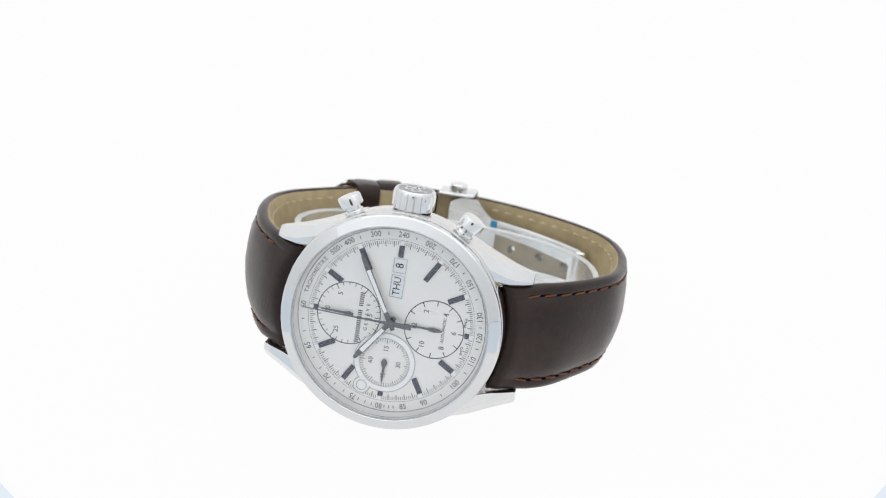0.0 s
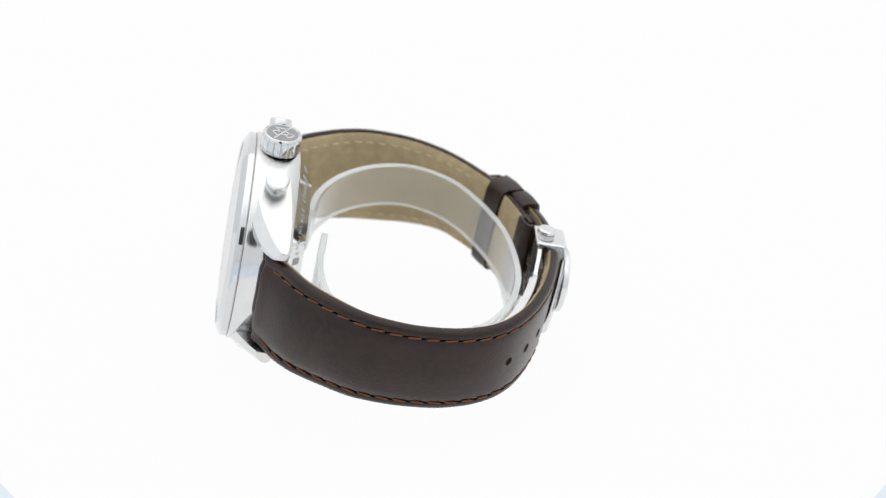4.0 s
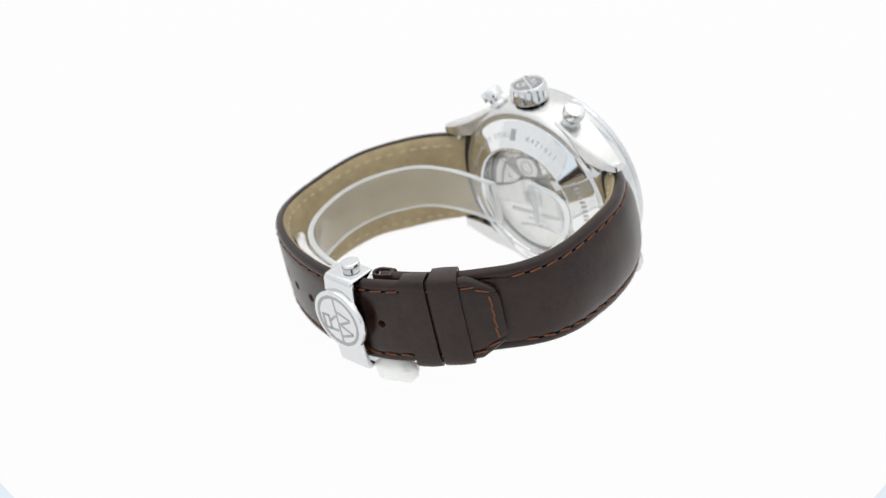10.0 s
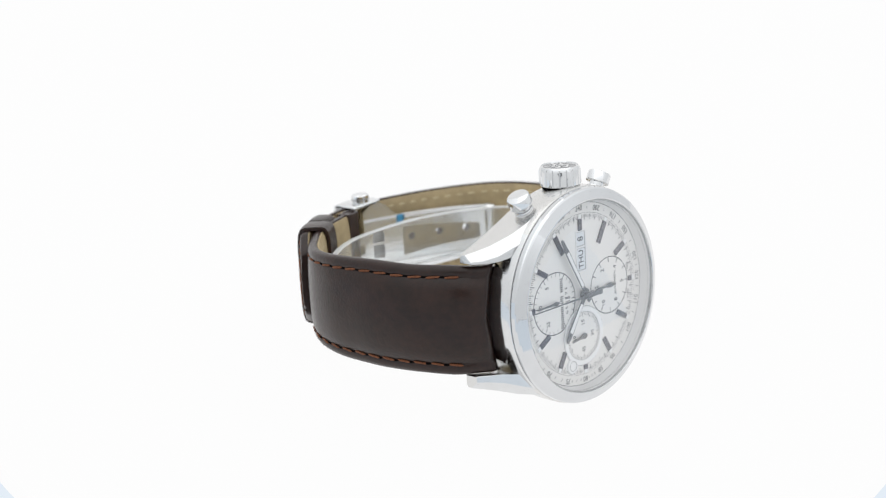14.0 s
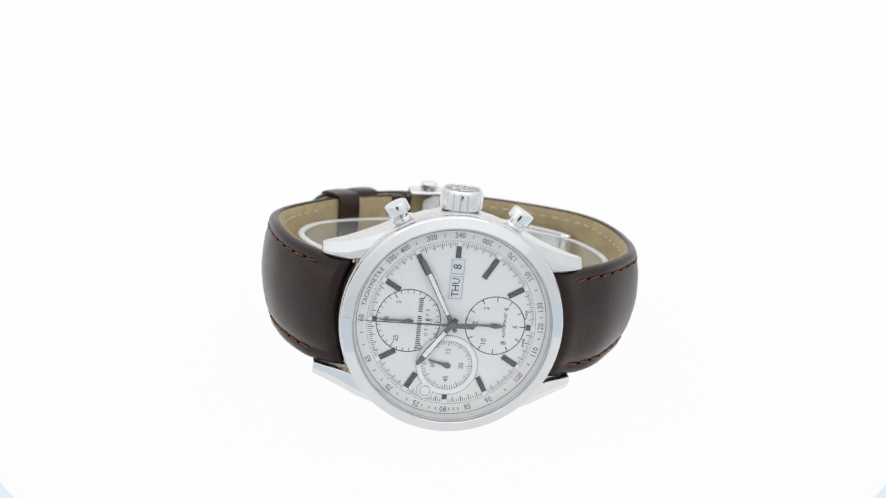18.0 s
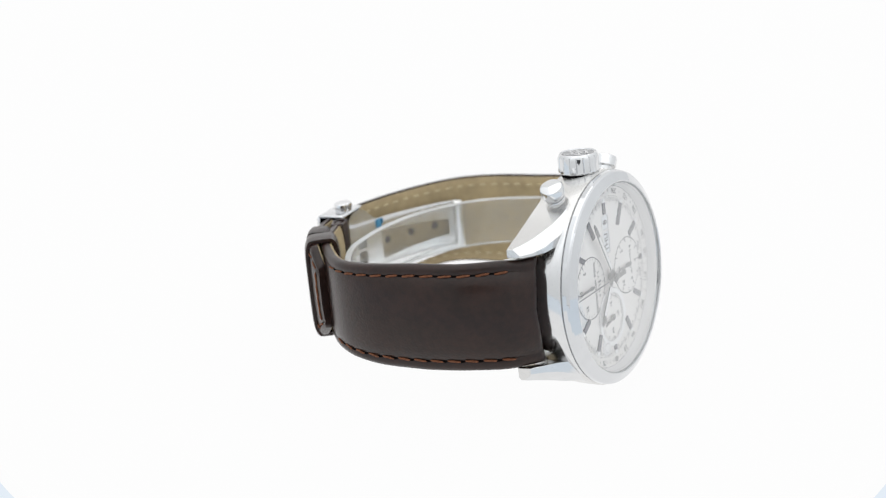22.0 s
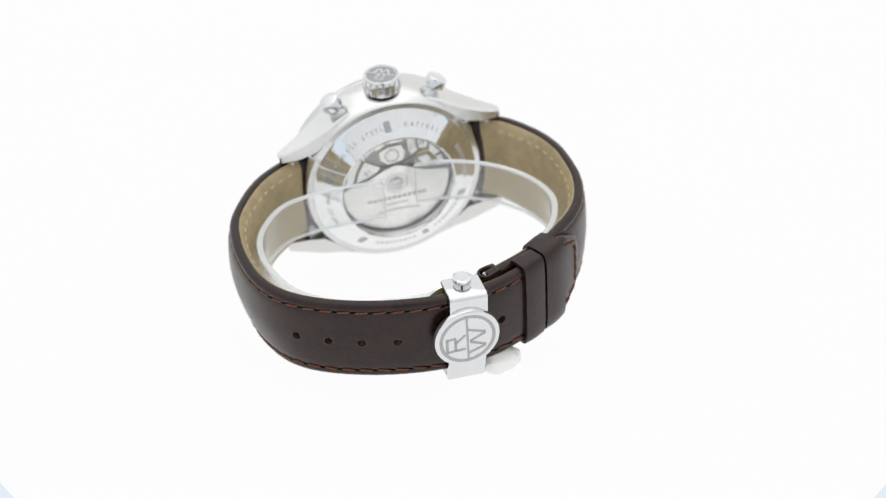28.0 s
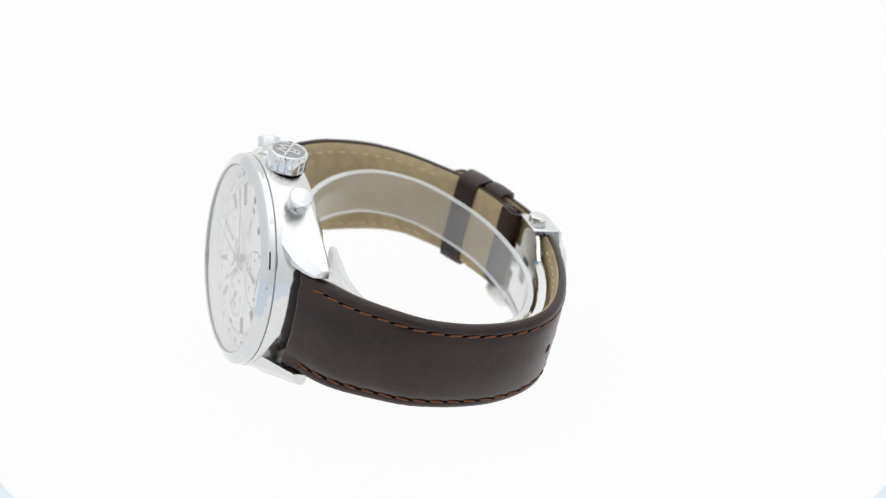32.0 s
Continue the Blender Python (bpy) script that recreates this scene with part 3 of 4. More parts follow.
def band(path, s0, s1, out, inn, zlo, zhi, wall, name, parent, mat, label):
    """A closed leather or metal loop round the strap, following its run from s0 to s1."""
    bm = bmesh.new()
    n = 6
    rings = []
    for i in range(n + 1):
        s = s0 + (s1 - s0) * i / n
        p, nrm = path.at(s), path.normal(s)
        mz = mid_z(s)
        swell = 0.12 * math.sin(math.pi * i / n)
        outer, inner = [], []
        for k in range(40):
            a = 2 * math.pi * k / 40
            ca, sa = math.cos(a), math.sin(a)
            for lst, grow, e in ((outer, wall + swell, 0.36), (inner, 0.0, 0.27)):
                ux = math.copysign(abs(ca) ** e, ca)
                uz = math.copysign(abs(sa) ** e, sa)
                d = (out - inn) / 2 + ux * ((out + inn) / 2 + grow)
                z = (zlo + zhi) / 2 + uz * ((zhi - zlo) / 2 + grow)
                q = p + nrm * d
                lst.append(bm.verts.new((q.x, q.y, mz + z)))
        rings.append((outer, inner))
    for (oa, ia), (ob_, ib) in zip(rings, rings[1:]):
        for k in range(40):
            j = (k + 1) % 40
            bm.faces.new((oa[k], oa[j], ob_[j], ob_[k]))
            bm.faces.new((ia[k], ib[k], ib[j], ia[j]))
    for o, i_ in (rings[0], rings[-1]):
        for k in range(40):
            j = (k + 1) % 40
            bm.faces.new((o[k], i_[k], i_[j], o[j]))
    bmesh.ops.recalc_face_normals(bm, faces=bm.faces)
    return part(name, bm, mat, parent, label, angle=45)


def keepers():
    for x0, x1, inn, label in ((-12.2, -17.0, 3.6, "fixed leather keeper loop"), (-17.7, -23.4, 5.6, "leather keeper loop over the strap tail")):
        s0, s1 = PATH_R.nearest(x0, 63.8 + (x0 + 11.6) * 0.5), PATH_R.nearest(x1, 63.8 + (x1 + 11.6) * 0.5)
        band(PATH_R, s0, s1, 0.15, inn, -9.9, 9.75, 0.75, "keeper", watch, LEATHER, label)
    # folded leather end round the clasp pin
    s = PATH_L.length
    p, t = PATH_L.at(s), PATH_L.tangent(s)
    c = p - PATH_L.normal(s) * 1.5 + t * 0.2
    # a teardrop loop, its two layers running back under the keeper
    away = PATH_L.tangent(s - 4)
    n_ = Vector((away.y, -away.x, 0))
    outline = [c + away * (1.9 * math.cos(g)) + n_ * (1.75 * math.sin(g)) for g in np.linspace(-1.75, 1.75, 15)]
    outline += [c - away * 1.6 + n_ * 1.6, c - away * 3.2 + n_ * 1.3, c - away * 3.2 - n_ * 1.5, c - away * 1.6 - n_ * 1.65]
    bm = bmesh.new()
    rings = [[bm.verts.new((c.x + (p_.x - c.x) * k, c.y + (p_.y - c.y) * k, z_)) for p_ in outline] for z_, k in ((-7.0, 1.0), (10.7, 1.0), (11.1, 0.92), (11.1, 0.66), (10.8, 0.58), (-7.0, 0.58))]
    for la, lb in zip(rings, rings[1:] + rings[:1]):
        for i in range(len(outline)):
            j = (i + 1) % len(outline)
            bm.faces.new((la[i], la[j], lb[j], lb[i]))
    bmesh.ops.recalc_face_normals(bm, faces=bm.faces)
    part("strap_fold", bm, LEATHER, watch, "leather end folded round the clasp pin")
    pin = part("clasp_pin", moved(spun([(0, -9.2), (0.62, -9.2), (0.62, 8.9), (0.5, 9.1), (0, 9.1)], "Z", 20), Matrix.Translation((c.x, c.y, 1.6))), STEEL, watch, "steel spring bar")
    bm = blocks((-0.5, 0.5, -0.09, 0.09, 10.68, 10.74))
    part("slot", moved(bm, Matrix.Translation((c.x, c.y, 0)) @ Matrix.Rotation(0.6, 4, "Z")), DARK_GAP, pin)


keepers()


def ribbon(path, s0, s1, depth, wall, low, high, holes=(), n=36, cells=15, slot=None):
    """A curved metal blade inside the strap, with rectangular windows cut through."""
    bm = bmesh.new()
    grid = []
    for i in range(n + 1):
        s = s0 + (s1 - s0) * i / n
        p, nrm = path.at(s), path.normal(s)
        zlo, zhi = (np.interp(i / n, np.linspace(0, 1, len(h)), h) for h in (low, high))
        col = []
        for j in range(cells + 1):
            k = j / cells
            if slot:
                za, zb = (np.interp(i / n, np.linspace(0, 1, len(h)), h) for h in slot)
                z = np.interp(k, (0, 1 / 3, 2 / 3, 1), (zlo, za, zb, zhi))
            else:
                z = zlo + (zhi - zlo) * k
            pair = []
            for d in (depth, depth + wall):
                q = p - nrm * d
                pair.append(bm.verts.new((q.x, q.y, z)))
            col.append(pair)
        grid.append(col)
    keep = [[not any(a <= (i + 0.5) / n <= b and c <= (j + 0.5) / cells <= d for a, b, c, d in holes) for j in range(cells)] for i in range(n)]
    for i in range(n):
        for j in range(cells):
            if not keep[i][j]:
                continue
            a, b, c, d = grid[i][j], grid[i + 1][j], grid[i + 1][j + 1], grid[i][j + 1]
            for k in (0, 1):
                bm.faces.new((a[k], b[k], c[k], d[k]))
            for (u, w), (di, dj) in (((a, b), (0, -1)), ((b, c), (1, 0)), ((c, d), (0, 1)), ((d, a), (-1, 0))):
                ii, jj = i + di, j + dj
                if not (0 <= ii < n and 0 <= jj < cells) or not keep[ii][jj]:
                    bm.faces.new((u[0], w[0], w[1], u[1]))
    bmesh.ops.delete(bm, geom=[v for v in bm.verts if not v.link_faces], context="VERTS")
    bmesh.ops.recalc_face_normals(bm, faces=bm.faces)
    return bm


def emblem_disc(parent, y, cx, cz, r):
    """A round shield with an etched ring, a bar across and plain strokes."""
    bm = spun([(0, y + 1.1), (r - 0.5, y + 1.1), (r - 0.1, y + 0.9), (r, y + 0.5), (r, y - 0.2), (0, y - 0.2)], "Y", 72, centre=(cx, 0, cz))
    disc = part("shield", bm, STEEL, parent, "round polished steel shield")
    part("etched_ring", spun([(r - 1.0, y + 1.09), (r - 1.0, y + 1.13), (r - 1.75, y + 1.13), (r - 1.75, y + 1.09)], "Y", 72, closed=True, centre=(cx, 0, cz)), EMBLEM_GREY, disc, "grey etched ring")
    # (right, up) ends as seen from behind, and the width
    strokes = ((0.05, -5.3, -0.05, 5.3, 0.5), (-4.75, -2.6, -0.5, -2.6, 0.62), (-4.45, -2.6, -4.45, 0.7, 0.62), (-4.6, 0.7, -2.5, 0.7, 0.62), (-2.65, -2.6, -2.65, 0.7, 0.62), (-2.6, -0.7, -0.5, 1.1, 0.62),
               (0.2, -3.9, 3.9, -2.7, 0.62), (3.9, -2.5, 0.5, -1.0, 0.62), (0.5, -0.8, 3.9, 0.7, 0.62), (3.9, 0.9, 0.2, 2.3, 0.62))
    for u0, z0, u1, z1, w in strokes:
        l = math.hypot(u1 - u0, z1 - z0)
        bm = blocks((-w / 2, w / 2, y + 1.09, y + 1.13, -l / 2, l / 2))
        m = Matrix.Translation((cx - (u0 + u1) / 2, 0, cz + (z0 + z1) / 2)) @ Matrix.Rotation(math.atan2(u0 - u1, z1 - z0), 4, "Y")
        part("etched_stroke", moved(bm, m), EMBLEM_GREY, disc)
    return disc


def clasp():
    tilt = Matrix.Translation((1.6, -1.1, 2.2)) @ Matrix.Rotation(radians(-3.5), 4, "Y") @ Matrix.Translation((-1.6, 0, -2.2))
    # cover bar bent round both strap edges
    prof = [(68.6, -9.4), (64.0, -9.4), (64.0, -10.3), (69.2, -10.3), (70.1, -9.6), (70.5, -5), (70.7, 2), (70.5, 8), (70.1, 11.2), (69.3, 11.9), (63.2, 11.9), (63.2, 11.15), (68.8, 11.15), (69.3, 8), (69.5, 2), (69.3, -5)]
    bm = bmesh.new()
    rings = []
    for x in (-2.5, 5.7):
        rings.append([bm.verts.new((x, y, z)) for y, z in prof])
    n = len(prof)
    for i in range(n):
        bm.faces.new((rings[0][i], rings[0][(i + 1) % n], rings[1][(i + 1) % n], rings[1][i]))
    bm.faces.new(rings[0])
    bm.faces.new(rings[1])
    bmesh.ops.recalc_face_normals(bm, faces=bm.faces)
    bmesh.ops.bevel(bm, geom=[e for e in bm.edges if e.calc_face_angle(0) > 0.6], offset=0.4, segments=3, profile=0.5, affect="EDGES")
    cover = part("clasp_cover", moved(bm, tilt), STEEL, watch, "polished steel clasp cover bar", angle=30)
    emblem_disc(cover, 69.3, 2.2, 2.0, 7.1)
    z, s = 11.95, 0.85
    bm = spun([(0, z + s * 2.0), (1.65, z + s * 2.0), (1.95, z + s * 1.75), (2.0, z + s * 1.1), (1.55, z + s * 1.0), (1.5, z + s * 0.75), (1.9, z + s * 0.7), (1.9, z - s * 0.1), (0, z - s * 0.1)], "Z", 32, centre=(1.7, 65.4, 0))
    button = part("release_button", moved(bm, tilt), STEEL, cover, "round steel release button")
    part("groove", moved(spun([(1.6, z + 0.62), (1.98, z + 0.64), (1.98, z + 0.84), (1.6, z + 0.86)], "Z", 32, centre=(1.7, 65.4, 0)), tilt), SEAM, button, "grey groove round the button")
    # inner blades
    blade = part("folding_blade", ribbon(PATH_R, 67.6, 93.0, 3.7, 1.0, (-4.6, -6.8), (6.6, 7.6), holes=((0.13, 0.97, 0.334, 0.666),), slot=((-0.9, -1.2, -1.6, -2.4), (2.1, 3.0, 3.8, 4.4))), STEEL_BLADE, watch, "open folding clasp blade with a long slot", angle=40)
    part("rail", ribbon(PATH_R, 68.4, 92.0, 4.7, 0.6, (5.2, 6.1), (6.4, 7.3), cells=2), STEEL_BLADE, blade, "raised edge of the blade", angle=40)
    part("rail", ribbon(PATH_R, 68.4, 92.0, 4.7, 0.6, (-4.4, -6.5), (-3.2, -5.3), cells=2), STEEL_BLADE, blade, "raised edge of the blade", angle=40)
    plate = part("hinge_plate", ribbon(PATH_R, 92.6, 105.0, 3.9, 0.8, (-7.2, -7.0, -6.4), (7.4, 7.7, 8.4, 9.5, 10.4, 10.9, 11.1, 11.0, 10.8, 10.3, 9.6), holes=((0.46, 0.76, 0.31, 0.45), (0.46, 0.76, 0.49, 0.64)), n=40, cells=30), STEEL_BLADE, watch, "polished hinge plate with two windows", angle=40)
    # backing plate in darker grey, with the shade behind the windows in its colour
    part("under_plate", ribbon(PATH_R, 95.6, 103.6, 3.0, 0.5, (-1.5, -1.5), (8.0, 8.4), n=12, cells=4), EMBLEM_GREY, plate, "steel under-plate, greyed for the shade behind the windows", angle=40)
    for z0, z1 in ((-1.8, 0.4), (2.6, 4.8)):
        part("tab", ribbon(PATH_R, 104.9, 107.4, 3.9, 0.8, (z0, z0), (z1, z1), cells=2, n=6), STEEL_BLADE, plate)
    p, nrm = PATH_R.at(68.0), PATH_R.normal(68.0)
    q = p - nrm * 4.3
    part("hinge_pin", moved(spun([(0, -4.6), (1.2, -4.6), (1.45, -4.3), (1.45, 6.2), (1.2, 6.5), (0, 6.5)], "Z", 24), Matrix.Translation((q.x, q.y, 0))), STEEL_BLADE, watch, "steel hinge barrel")
    for s, z0, z1, w in ((93.0, 5.4, 7.3, 0.75),):
        p, nrm = PATH_R.at(s), PATH_R.normal(s)
        bm = blocks((-w, w, -0.12, 0.12, z0, z1), bevel=0.05)
        q = p - nrm * 4.85
        part("blue_film", moved(bm, Matrix.Translation((q.x, q.y, 0)) @ Matrix.Rotation(math.atan2(nrm.y, nrm.x) - math.pi / 2, 4, "Z")), BLUE_FILM, plate, "scrap of blue protective film")


clasp()


# ---- dial ----
def ring_lines(pairs, y, steps=96, centre=(0, 0)):
    bm = bmesh.new()
    for r0, r1 in pairs:
        rows = []
        for r in (r0, r1):
            rows.append([bm.verts.new((centre[0] + r * math.cos(2 * math.pi * i / steps), y, centre[1] + r * math.sin(2 * math.pi * i / steps))) for i in range(steps)])
        for i in range(steps):
            j = (i + 1) % steps
            bm.faces.new((rows[0][i], rows[0][j], rows[1][j], rows[1][i]))
    return bm


def ticks(bm, centre, r0, r1, count, width, y, skip=None, keep=None):
    for i in range(count):
        if skip and i % skip == 0 or keep and i % keep:
            continue
        a = 2 * math.pi * i / count
        d = Vector((-math.cos(a), 0, math.sin(a)))
        e = Vector((d.z, 0, -d.x)) * (width / 2)
        c = Vector((centre[0], y, centre[1]))
        bm.faces.new([bm.verts.new(c + d * r + k) for r, k in ((r0, -e), (r1, -e), (r1, e), (r0, e))])
    return bm


def hand(name, outline, seconds, y, mat, parent, centre=(0, 0), label="", thick_=0.16):
    """A hand from (along, across) pairs, pointing at a place on a sixty-part round."""
    a = 2 * math.pi * seconds / 60
    d, e = (-math.cos(a), math.sin(a)), (math.sin(a), math.cos(a))
    pts = [(centre[0] + d[0] * u + e[0] * w, centre[1] + d[1] * u + e[1] * w) for u, w in outline]
    return part(name, prism(pts, y, y - thick_, "Y"), mat, parent, label, smooth=False)


def mirrored(half):
    return half + [(u, -w) for u, w in half[::-1]]


MINUTE = 9.98


def dial():
    d = part("dial", spun([(0, 0.0), (19.7, 0.0), (19.7, 0.8), (0, 0.8)], "Y", 128), DIAL, watch, "silvered chronograph dial with tachymetre scale")
    part("rehaut", spun([(19.75, -2.3), (19.3, -1.0), (19.05, -0.35), (18.9, -0.02)], "Y", 128), DIAL_RING, d, "polished inner flange")
    part("scale_line", ring_lines(((18.8, 18.95), (16.72, 16.78)), -0.02, 128), INK_SOFT, d)
    part("flange_line", ring_lines(((19.42, 19.54),), -1.62, 128), RING_LINE, d, "fine grey line round the flange")
    bm = ticks(bmesh.new(), (0, 0), 15.75, 16.45, 240, 0.11, -0.025)
    ticks(bm, (0, 0), 15.3, 16.45, 60, 0.17, -0.03)
    part("minute_track", bm, INK_SOFT, d, smooth=False)
    out, inward = (500, 400, 300, 240, 80, 75, 70, 65, 60), (200, 170, 150, 130, 120, 110, 100, 90, 85)
    for v in out + inward:
        sec = 3600 / v
        pos = clock(sec, 17.85, -0.03)
        rad = clock(sec, 1, 0)
        tan = clock(sec + 15, 1, 0)
        if v in out:
            lettering(str(v), 1.62, tan, rad, pos, INK_SOFT, d, squeeze=0.9)
        else:
            lettering(str(v), 1.62, -tan, -rad, pos, INK_SOFT, d, squeeze=0.9)
    word = "TACHYMETRE"
    for i, ch in enumerate(word):
        sec = 1.55 + i * 0.47
        lettering(ch, 1.2, clock(sec + 15, 1, 0), clock(sec, 1, 0), clock(sec, 17.8, -0.03), INK_SOFT, d, "letter")
    bm = bmesh.new()
    for sec in (8, 10.3, 13.4, 16.4, 19.4, 22.6, 25.7, 28.8, 31.2, 34.2, 37.9, 43.4, 43.9, 44.4, 45.8, 46.5, 47.3, 49.1, 50.3, 52.6, 53.9, 57.0, 58.4):
        c, t, r = clock(sec, 17.85, -0.03), clock(sec + 15, 0.08, 0), clock(sec, 0.28, 0)
        bm.faces.new([bm.verts.new(c + k) for k in (-t - r, t - r, t + r, -t + r)])
    part("scale_tick", bm, INK_SOFT, d, smooth=False)
    # applied markers with a light block at the rim
    for hour, length, width in ((1, 3.3, 1.25), (2, 4.6, 1.25), (3, 2.4, 1.2), (4, 4.7, 1.25), (5, 3.4, 1.25), (6, 0.9, 1.2), (7, 3.3, 1.25), (8, 3.3, 1.2), (9, 0.9, 1.2), (10, 3.4, 1.25), (11, 3.4, 1.25), (12, 0.9, 1.2)):
        r1, width = 15.75, width * 0.84
        hand("hour_marker", [(r1 - length, -width / 2), (r1, -width / 2), (r1, width / 2), (r1 - length, width / 2)], hour * 5, -0.02, MARKER, d, label="dark applied hour marker", thick_=0.3)
        hand("lume_block", [(r1 + 0.03, -width * 0.4), (r1 + 0.8, -width * 0.4), (r1 + 0.8, width * 0.4), (r1 + 0.03, width * 0.4)], hour * 5, -0.02, LUME, d, thick_=0.3)
    # sub-dials
    for cx, cz, r, name in ((8.7, 0, 5.95, "hour counter"), (-8.6, 0, 6.4, "minute counter")):
        part("sub_dial", spun([(0, -0.012), (r - 0.16, -0.012), (r - 0.05, -0.004)], "Y", 72, centre=(cx, 0, cz)), DIAL, d, "silvered " + name)
        part("sub_dial_rim", ring_lines(((r - 0.12, r + 0.06),), -0.03, 72, (cx, cz)), INK, d, "dark printed rim")
    bm = ticks(bmesh.new(), (8.7, 0), 4.9, 5.85, 12, 0.17, -0.03)
    ticks(bm, (-8.6, 0), 5.6, 6.3, 30, 0.11, -0.03)
    ticks(bm, (-8.6, 0), 5.2, 6.3, 6, 0.15, -0.034)
    part("sub_dial_ticks", bm, INK, d, smooth=False)
    up, right = (-1, 0, 0), (0, 0, 1)
    for txt, hour in (("2", 2), ("4", 4), ("6", 6), ("8", 8), ("10", 10), ("12", 12)):
        c = clock(hour * 5, 4.0, 0)
        lettering(txt, 1.5, right, up, (8.7 + c.x, -0.04, c.z), INK_SOFT, d)
    for txt, sec in (("5", 10), ("10", 20), ("15", 30), ("20", 40), ("25", 50), ("30", 60)):
        if txt in ("10", "20"):
            continue
        c = clock(sec, 4.3, 0)
        lettering(txt, 1.4, right, up, (-8.6 + c.x, -0.04, c.z), INK_SOFT, d)
    lettering("AUTOMATIC", 0.85, right, up, (10.6, -0.05, 0.2), INK_SOFT, d, "word", squeeze=1.05)
    lettering("SWISS", 0.72, right, up, (14.7, -0.05, -3.2), INK_SOFT, d, "word")
    lettering("MADE", 0.72, right, up, (14.7, -0.05, 2.6), INK_SOFT, d, "word")
    # maker's line as plain bars, two thin ones for each sign
    bm = bmesh.new()
    for start, count in ((-5.5, 16), (2.05, 7)):
        for i in range(count):
            c = start + 0.43 * i
            box(bm, -6.8, -5.95, -0.06, -0.02, c - 0.11, c + 0.11)
    part("maker_bar", bm, INK, d, "dark bars of the maker's line", smooth=False)
    for i, ch in enumerate("GENEVE"):
        lettering(ch, 0.95, right, up, (-4.9, -0.05, -2.6 + i * 1.0), INK_SOFT, d, "letter")
    # running seconds: bright ring with a small round lobe
    cx, cz = -0.1, -8.7
    part("seconds_ring", spun([(5.05, -0.02), (5.15, -0.2), (5.75, -0.28), (6.05, -0.2), (6.12, -0.02)], "Y", 72, centre=(cx, 0, cz)), LUME, d, "white raised ring of the running seconds")
    # grey lines paint the thin shadows beside the raised ring and lobe
    part("ring_shade_line", ring_lines(((6.12, 6.24), (4.95, 5.05)), -0.035, 72, (cx, cz)), RING_LINE, d, "thin grey line painted as the ring's shadow")
    part("lobe_shade_line", ring_lines(((1.62, 1.76),), -0.035, 40, (-4.0, -14.2)), RING_LINE, d)
    part("seconds_lobe", spun([(0, -0.24), (1.1, -0.24), (1.2, -0.3), (1.5, -0.28), (1.65, -0.02)], "Y", 40, centre=(-4.0, 0, -14.2)), LUME, d, "small white round lobe of the ring")
    part("lobe_dot", ring_lines(((0.95, 1.1),), -0.31, 32, (-4.0, -14.2)), RING_LINE, d)
    bm = ticks(bmesh.new(), (cx, cz), 4.3, 4.95, 60, 0.1, -0.03)
    ticks(bm, (cx, cz), 4.0, 4.95, 12, 0.14, -0.034)
    part("seconds_track", bm, INK_SOFT, d, smooth=False)
    for txt, sec in (("15", 15), ("30", 30), ("45", 45), ("60", 60)):
        c = clock(sec, 2.85, 0)
        lettering(txt, 1.35, right, up, (cx + c.x, -0.04, cz + c.z), INK_SOFT, d)
    # day and date
    for z0, z1, txt, size in ((5.0, 9.7, "THU", 2.1), (10.05, 13.1, "8", 2.4)):
        bm = bmesh.new()
        x0, x1 = -1.2, 1.5
        for a in ((x0 - 0.22, x0, z0, z1), (x1, x1 + 0.22, z0, z1), (x0 - 0.22, x1 + 0.22, z0 - 0.22, z0), (x0 - 0.22, x1 + 0.22, z1, z1 + 0.22)):
            box(bm, a[0], a[1], -0.16, 0.0, a[2], a[3])
        part("date_frame", bm, DIAL_RING, d, "bevelled silver frame of the date window", smooth=False)
        # the frame's shadow on the card, drawn as a grey border
        part("date_shadow_line", blocks((x0, x0 + 0.14, -0.05, 0.0, z0, z1), (x1 - 0.14, x1, -0.05, 0.0, z0, z1), (x0, x1, -0.05, 0.0, z0, z0 + 0.14), (x0, x1, -0.05, 0.0, z1 - 0.14, z1)), RING_LINE, d, "grey line painted as shadow inside the date window", smooth=False)
        part("date_card", blocks((x0, x1, -0.03, 0.0, z0, z1)), DATE_PAPER, d, "pale blue-white date card", smooth=False)
        lettering(txt, size, right, up, (0.15, -0.06, (z0 + z1) / 2), INK, d, "date_text", "dark printed day or date", squeeze=0.92)
    # hands
    minute = hd = hand("minute_hand", mirrored([(-1.6, 0.4), (0, 0.55), (2.2, 0.46), (10.9, 0.56), (12.6, 0.5), (14.3, 0.36), (14.7, 0.18)]), MINUTE, -1.25, HAND_GREY, watch, label="grey steel minute hand")
    hand("lume_strip", mirrored([(2.3, 0.34), (11.4, 0.4)]), MINUTE, -1.42, LUME, hd, label="white luminous strip", thick_=0.04)
    hd = hand("hour_hand", mirrored([(-1.4, 0.42), (0, 0.58), (2.0, 0.5), (8.0, 0.64), (9.4, 0.55), (10.4, 0.36), (10.7, 0.18)]), 50.95, -0.8, HAND_GREY, watch, label="grey steel hour hand")
    hand("lume_strip", mirrored([(2.1, 0.38), (8.5, 0.47)]), 50.95, -0.97, LUME, hd, label="white luminous strip", thick_=0.04)
    hand("chronograph_hand", mirrored([(-4.4, 0.42), (-4.2, 0.55), (-1.2, 0.5), (0, 0.62), (1.0, 0.3), (4, 0.16), (17.2, 0.08)]), 60, -1.7, HAND_GREY, watch, label="slim grey chronograph seconds hand", thick_=0.12)
    part("hand_hub", spun([(0, -2.1), (0.6, -2.1), (0.85, -1.95), (0.85, -0.2)], "Y", 32), HAND_GREY, watch, "grey hand hub")
